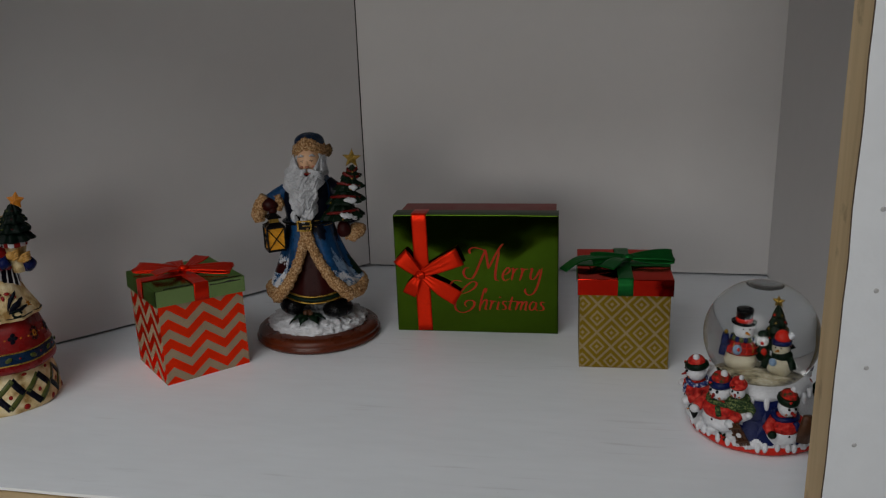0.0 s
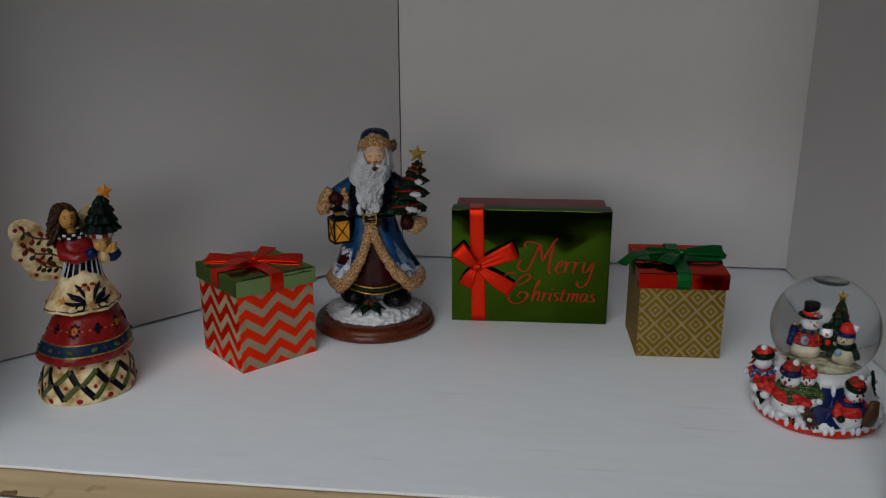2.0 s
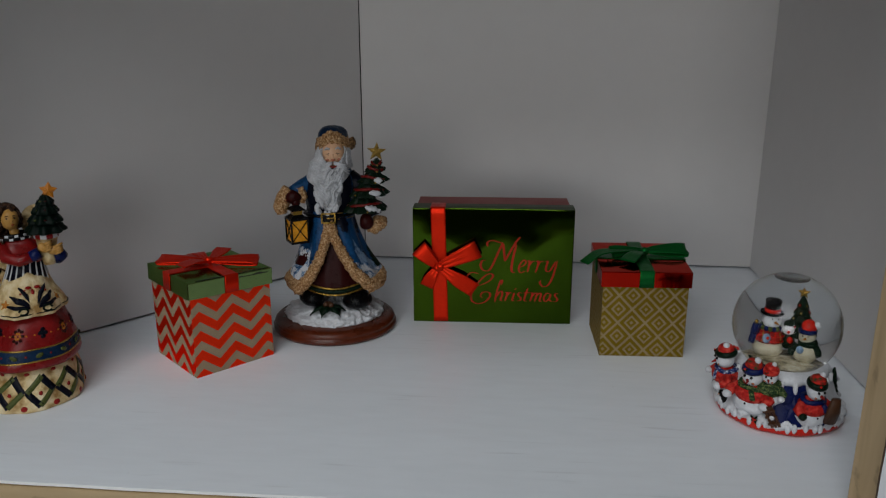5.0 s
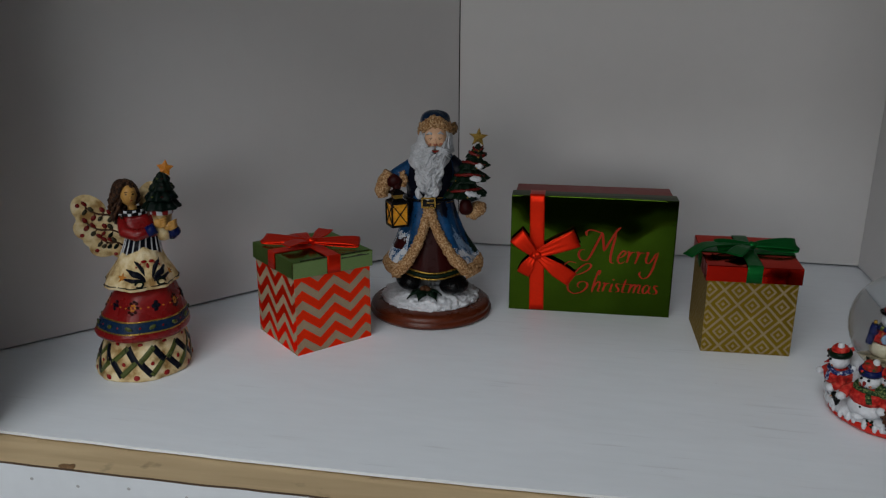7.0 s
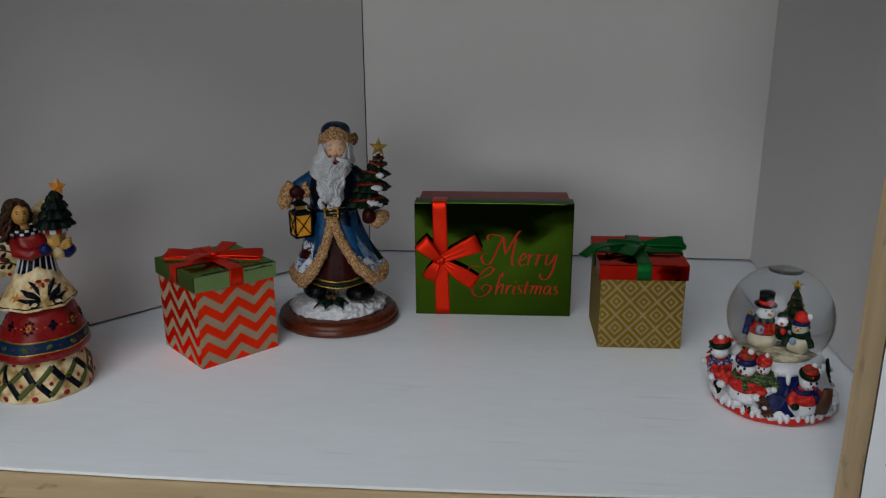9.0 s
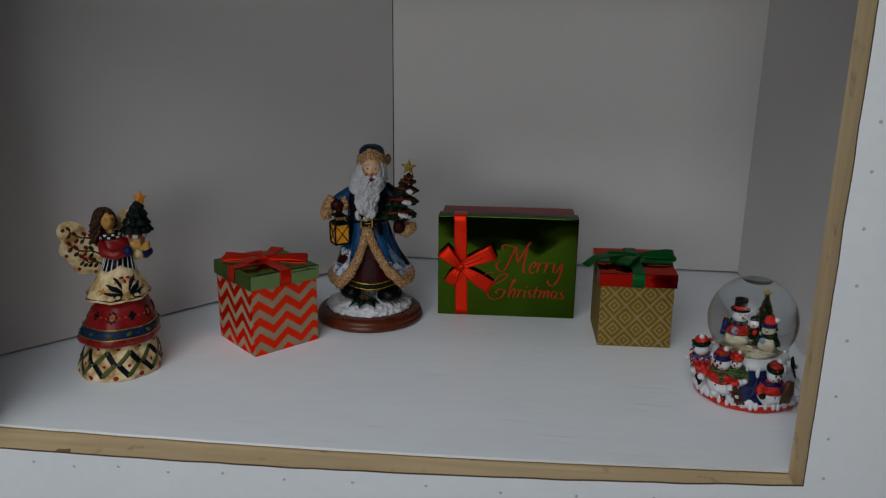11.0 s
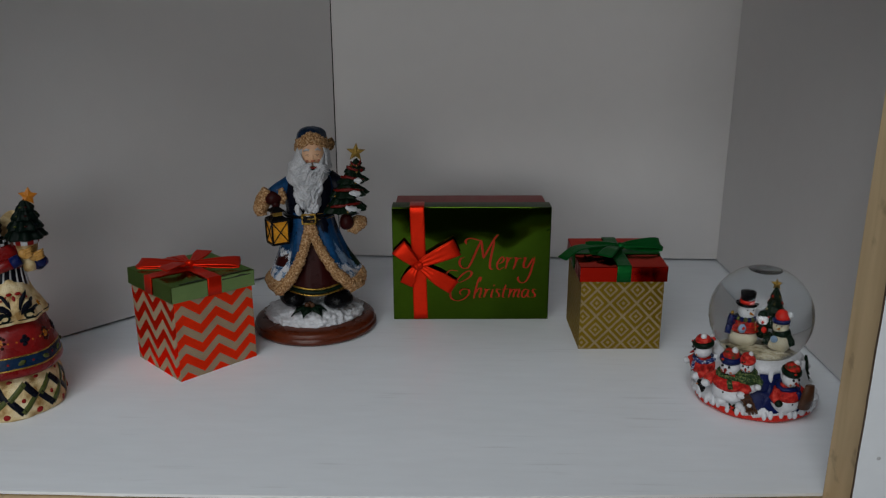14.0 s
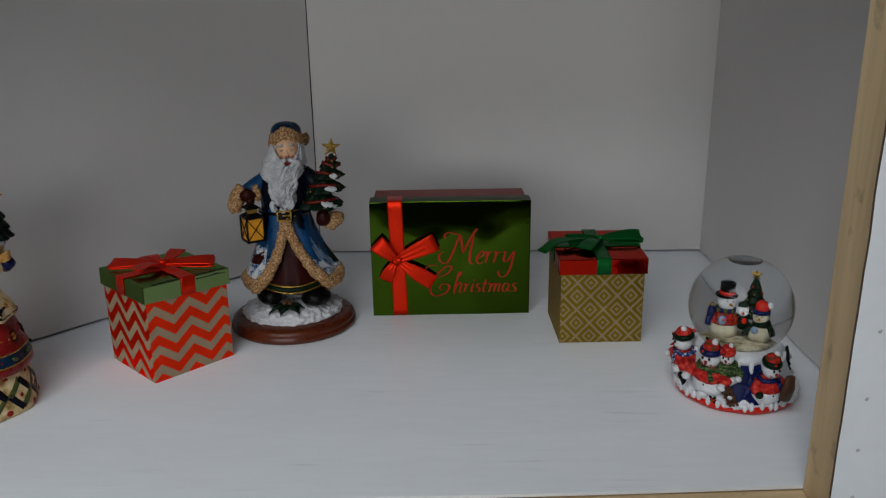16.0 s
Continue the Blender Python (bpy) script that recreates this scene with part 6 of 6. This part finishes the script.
glass_part = part("globe", ball_of_glass(), globe, "clear glass ball with liquid", None, pose(-0.001, 0.001, 0))
glass_part.visible_shadow = False


def air_bubble():
    s = Sculpt()
    s.turned([(0.0002, 0.0), (0.0090, 0.0001), (0.0140, 0.0005), (0.0158, 0.0013), (0.0140, 0.0026), (0.0080, 0.0038), (0.0002, 0.0043)], M_GLASS, n=40)
    return s


bubble = part("air_bubble", air_bubble(), globe, "flat air bubble under the top", None, pose(-0.001, 0.003, GZ + GR - 0.0062))
bubble.visible_shadow = False


def mound():
    s = Sculpt()
    s.turned([(0.0300, 0.0570), (0.0330, 0.0600), (0.0300, 0.0640), (0.0200, 0.0672), (0.0080, 0.0690), (0.0005, 0.0692)], P_MOUND_REFLECTIONS, n=48, wave=lambda a, i: 0.0010 * math.sin(a * 6) + 0.0006 * math.sin(a * 15))
    return s


P_CREAMY = paint("cream_snow_paint", (0.55, 0.50, 0.37), 0.5, 0.2)
# cream with dark streaks painted in for reflections in the ball's lower glass
P_MOUND_REFLECTIONS = grained("cream_with_painted_reflections", ((0.05, 0.04, 0.02), (0.36, 0.31, 0.20), (0.60, 0.55, 0.42)), 95)


def hatted_snowman():
    """The taller snowman inside the ball, in a top hat and plaid waistcoat."""
    s = Sculpt()
    s.ball((0, 0, 0.0085), (0.0150, 0.0120, 0.0100), P_CREAMY, n=20, m=12, rough=0.001)
    s.ball((0, -0.0008, 0.0190), (0.0140, 0.0110, 0.0095), P_RED, n=20, m=12)
    for k in range(6):
        a = math.pi * (1.12 + 0.152 * k)
        s.tube([(0.0142 * math.cos(a), 0.0113 * math.sin(a), 0.0150), (0.0143 * math.cos(a), 0.0116 * math.sin(a), 0.0200), (0.0125 * math.cos(a), 0.0100 * math.sin(a), 0.0252)], 0.0006, (P_BRIGHT, P_GOLD, P_GREEN)[k % 3], 6)
    for z in (0.0165, 0.0215):
        s.tube([(0.0143 * math.cos(a), 0.0114 * math.sin(a), z) for a in [math.pi * (1.05 + 0.9 * q / 16) for q in range(17)]], 0.0006, P_BRIGHT, 6)
    for k in range(14):
        a = 2 * math.pi * k / 14
        s.ball((0.0088 * math.cos(a), 0.0080 * math.sin(a), 0.0278), (0.0026, 0.0026, 0.0026), P_COBALT if k % 2 else P_OLIVE, n=10, m=6)
    s.ball((0.0008, -0.0005, 0.0355), (0.0098, 0.0092, 0.0088), P_SNOW, n=20, m=14)
    s.tube([(0.0018, -0.0090, 0.0352), (0.0048, -0.0128, 0.0345)], [0.0015, 0.0004], P_ORANGE, 8)
    for dx in (-0.0022, 0.0040):
        s.ball((0.0008 + dx, -0.0090, 0.0383), 0.0008, P_BLACK, n=8, m=6)
    s.turned([(0.0060, 0.0412), (0.0116, 0.0415), (0.0120, 0.0425), (0.0080, 0.0432), (0.0078, 0.0450)], P_BLACK, n=28)
    s.turned([(0.0080, 0.0432), (0.0081, 0.0470)], P_BRIGHT, n=28)
    s.turned([(0.0078, 0.0468), (0.0082, 0.0535), (0.0086, 0.0542), (0.0030, 0.0545)], P_BLACK, n=28)
    s.tube([(-0.0120, 0.0, 0.0225), (-0.0175, -0.004, 0.0250), (-0.0170, -0.006, 0.0320)], [0.0040, 0.0040, 0.0034], P_COBALT, 12)
    s.tube([(-0.0150, 0.0, 0.0230), (-0.0180, -0.003, 0.0170), (-0.0190, -0.004, 0.0120)], [0.0036, 0.0036, 0.0034], P_COBALT, 12)
    s.ball((-0.0172, -0.0065, 0.0345), 0.0022, P_GOLD, n=8, m=6)
    s.ball((-0.0060, -0.0122, 0.0200), (0.0045, 0.0018, 0.0048), P_PALEBLUE, n=12, m=8)
    s.ball((-0.0050, -0.0136, 0.0205), (0.0018, 0.0012, 0.0018), P_BRIGHT, n=8, m=6)
    return s


def small_snowman():
    s = Sculpt()
    s.ball((0, 0, 0.0080), (0.0125, 0.0105, 0.0095), P_CREAMY, n=20, m=12, rough=0.001)
    s.ball((0.0010, 0, 0.0165), (0.0095, 0.0085, 0.0070), P_GREEN, n=18, m=10)
    s.ball((0.0, -0.0010, 0.0225), (0.0080, 0.0076, 0.0072), P_CREAMY, n=18, m=12)
    s.tube([(0.0, -0.0082, 0.0224), (-0.0022, -0.0112, 0.0220)], [0.0013, 0.0004], P_ORANGE, 8)
    for dx in (-0.0030, 0.0022):
        s.ball((dx, -0.0080, 0.0247), 0.0007, P_BLACK, n=8, m=6)
    s.turned([(0.0050, 0.0260), (0.0086, 0.0262), (0.0090, 0.0285), (0.0078, 0.0300)], P_COBALT, n=24)
    s.ball((0.0010, 0, 0.0320), (0.0076, 0.0074, 0.0062), P_BRIGHT, (0, 15, 0), 18, 10, 0.001)
    s.ball((0.0085, 0, 0.0345), 0.0032, P_SNOW, n=10, m=8, rough=0.001)
    s.tube([(0.008, -0.002, 0.0150), (0.0125, -0.004, 0.0100), (0.0140, -0.004, 0.0060)], [0.0036, 0.0036, 0.0030], P_GREEN, 10)
    s.tube([(-0.008, -0.003, 0.0150), (-0.0120, -0.006, 0.0100), (-0.0130, -0.007, 0.0055)], [0.0034, 0.0034, 0.0030], P_GREEN, 10)
    s.ball((-0.0040, -0.0102, 0.0120), (0.0038, 0.0016, 0.0036), P_PALEBLUE, n=10, m=8)
    return s


def child_figure():
    s = Sculpt()
    s.ball((0, 0, 0.007), (0.0060, 0.0055, 0.0075), P_GREEN, n=14, m=10)
    s.ball((0, -0.0010, 0.0160), (0.0050, 0.0048, 0.0046), P_SNOW, n=14, m=10)
    s.ball((0, -0.0052, 0.0150), 0.0016, P_BRIGHT, n=8, m=6)
    s.ball((0, 0.0005, 0.0200), (0.0048, 0.0046, 0.0036), P_GREEN, n=14, m=8)
    s.ball((0.0015, -0.004, 0.0080), (0.0030, 0.0020, 0.0030), P_BRIGHT, n=8, m=6)
    return s


def placed(name, sculpt, x, y, z, size, turn, label):
    part(name, sculpt, globe, label, None, pose(-0.001, 0.001, GZ) @ Matrix.Scale(0.90, 4) @ pose(x, y, z - GZ - 0.0015, 0, 0, turn) @ Matrix.Diagonal((size * 0.92, size * 0.92, size * 1.04, 1)))


part("snow_mound", mound(), globe, "cream snow mound inside the ball, glass reflections painted as dark streaks", None, pose(-0.001, 0.001, 0.0005))
placed("snowman", hatted_snowman(), -0.0130, -0.008, 0.0655, 0.92, 12, "snowman in black top hat and plaid waistcoat")
placed("snowman", small_snowman(), 0.0172, -0.011, 0.0665, 0.95, -8, "small snowman in red cap and green scarf")
placed("fir", fir(5, 0.0125, 0.034, True), 0.0108, 0.006, 0.0820, 1.0, 0, "decorated fir with gold star")
placed("snowman", child_figure(), 0.0020, -0.003, 0.0740, 1.0, 0, "tiny snowman in green coat")
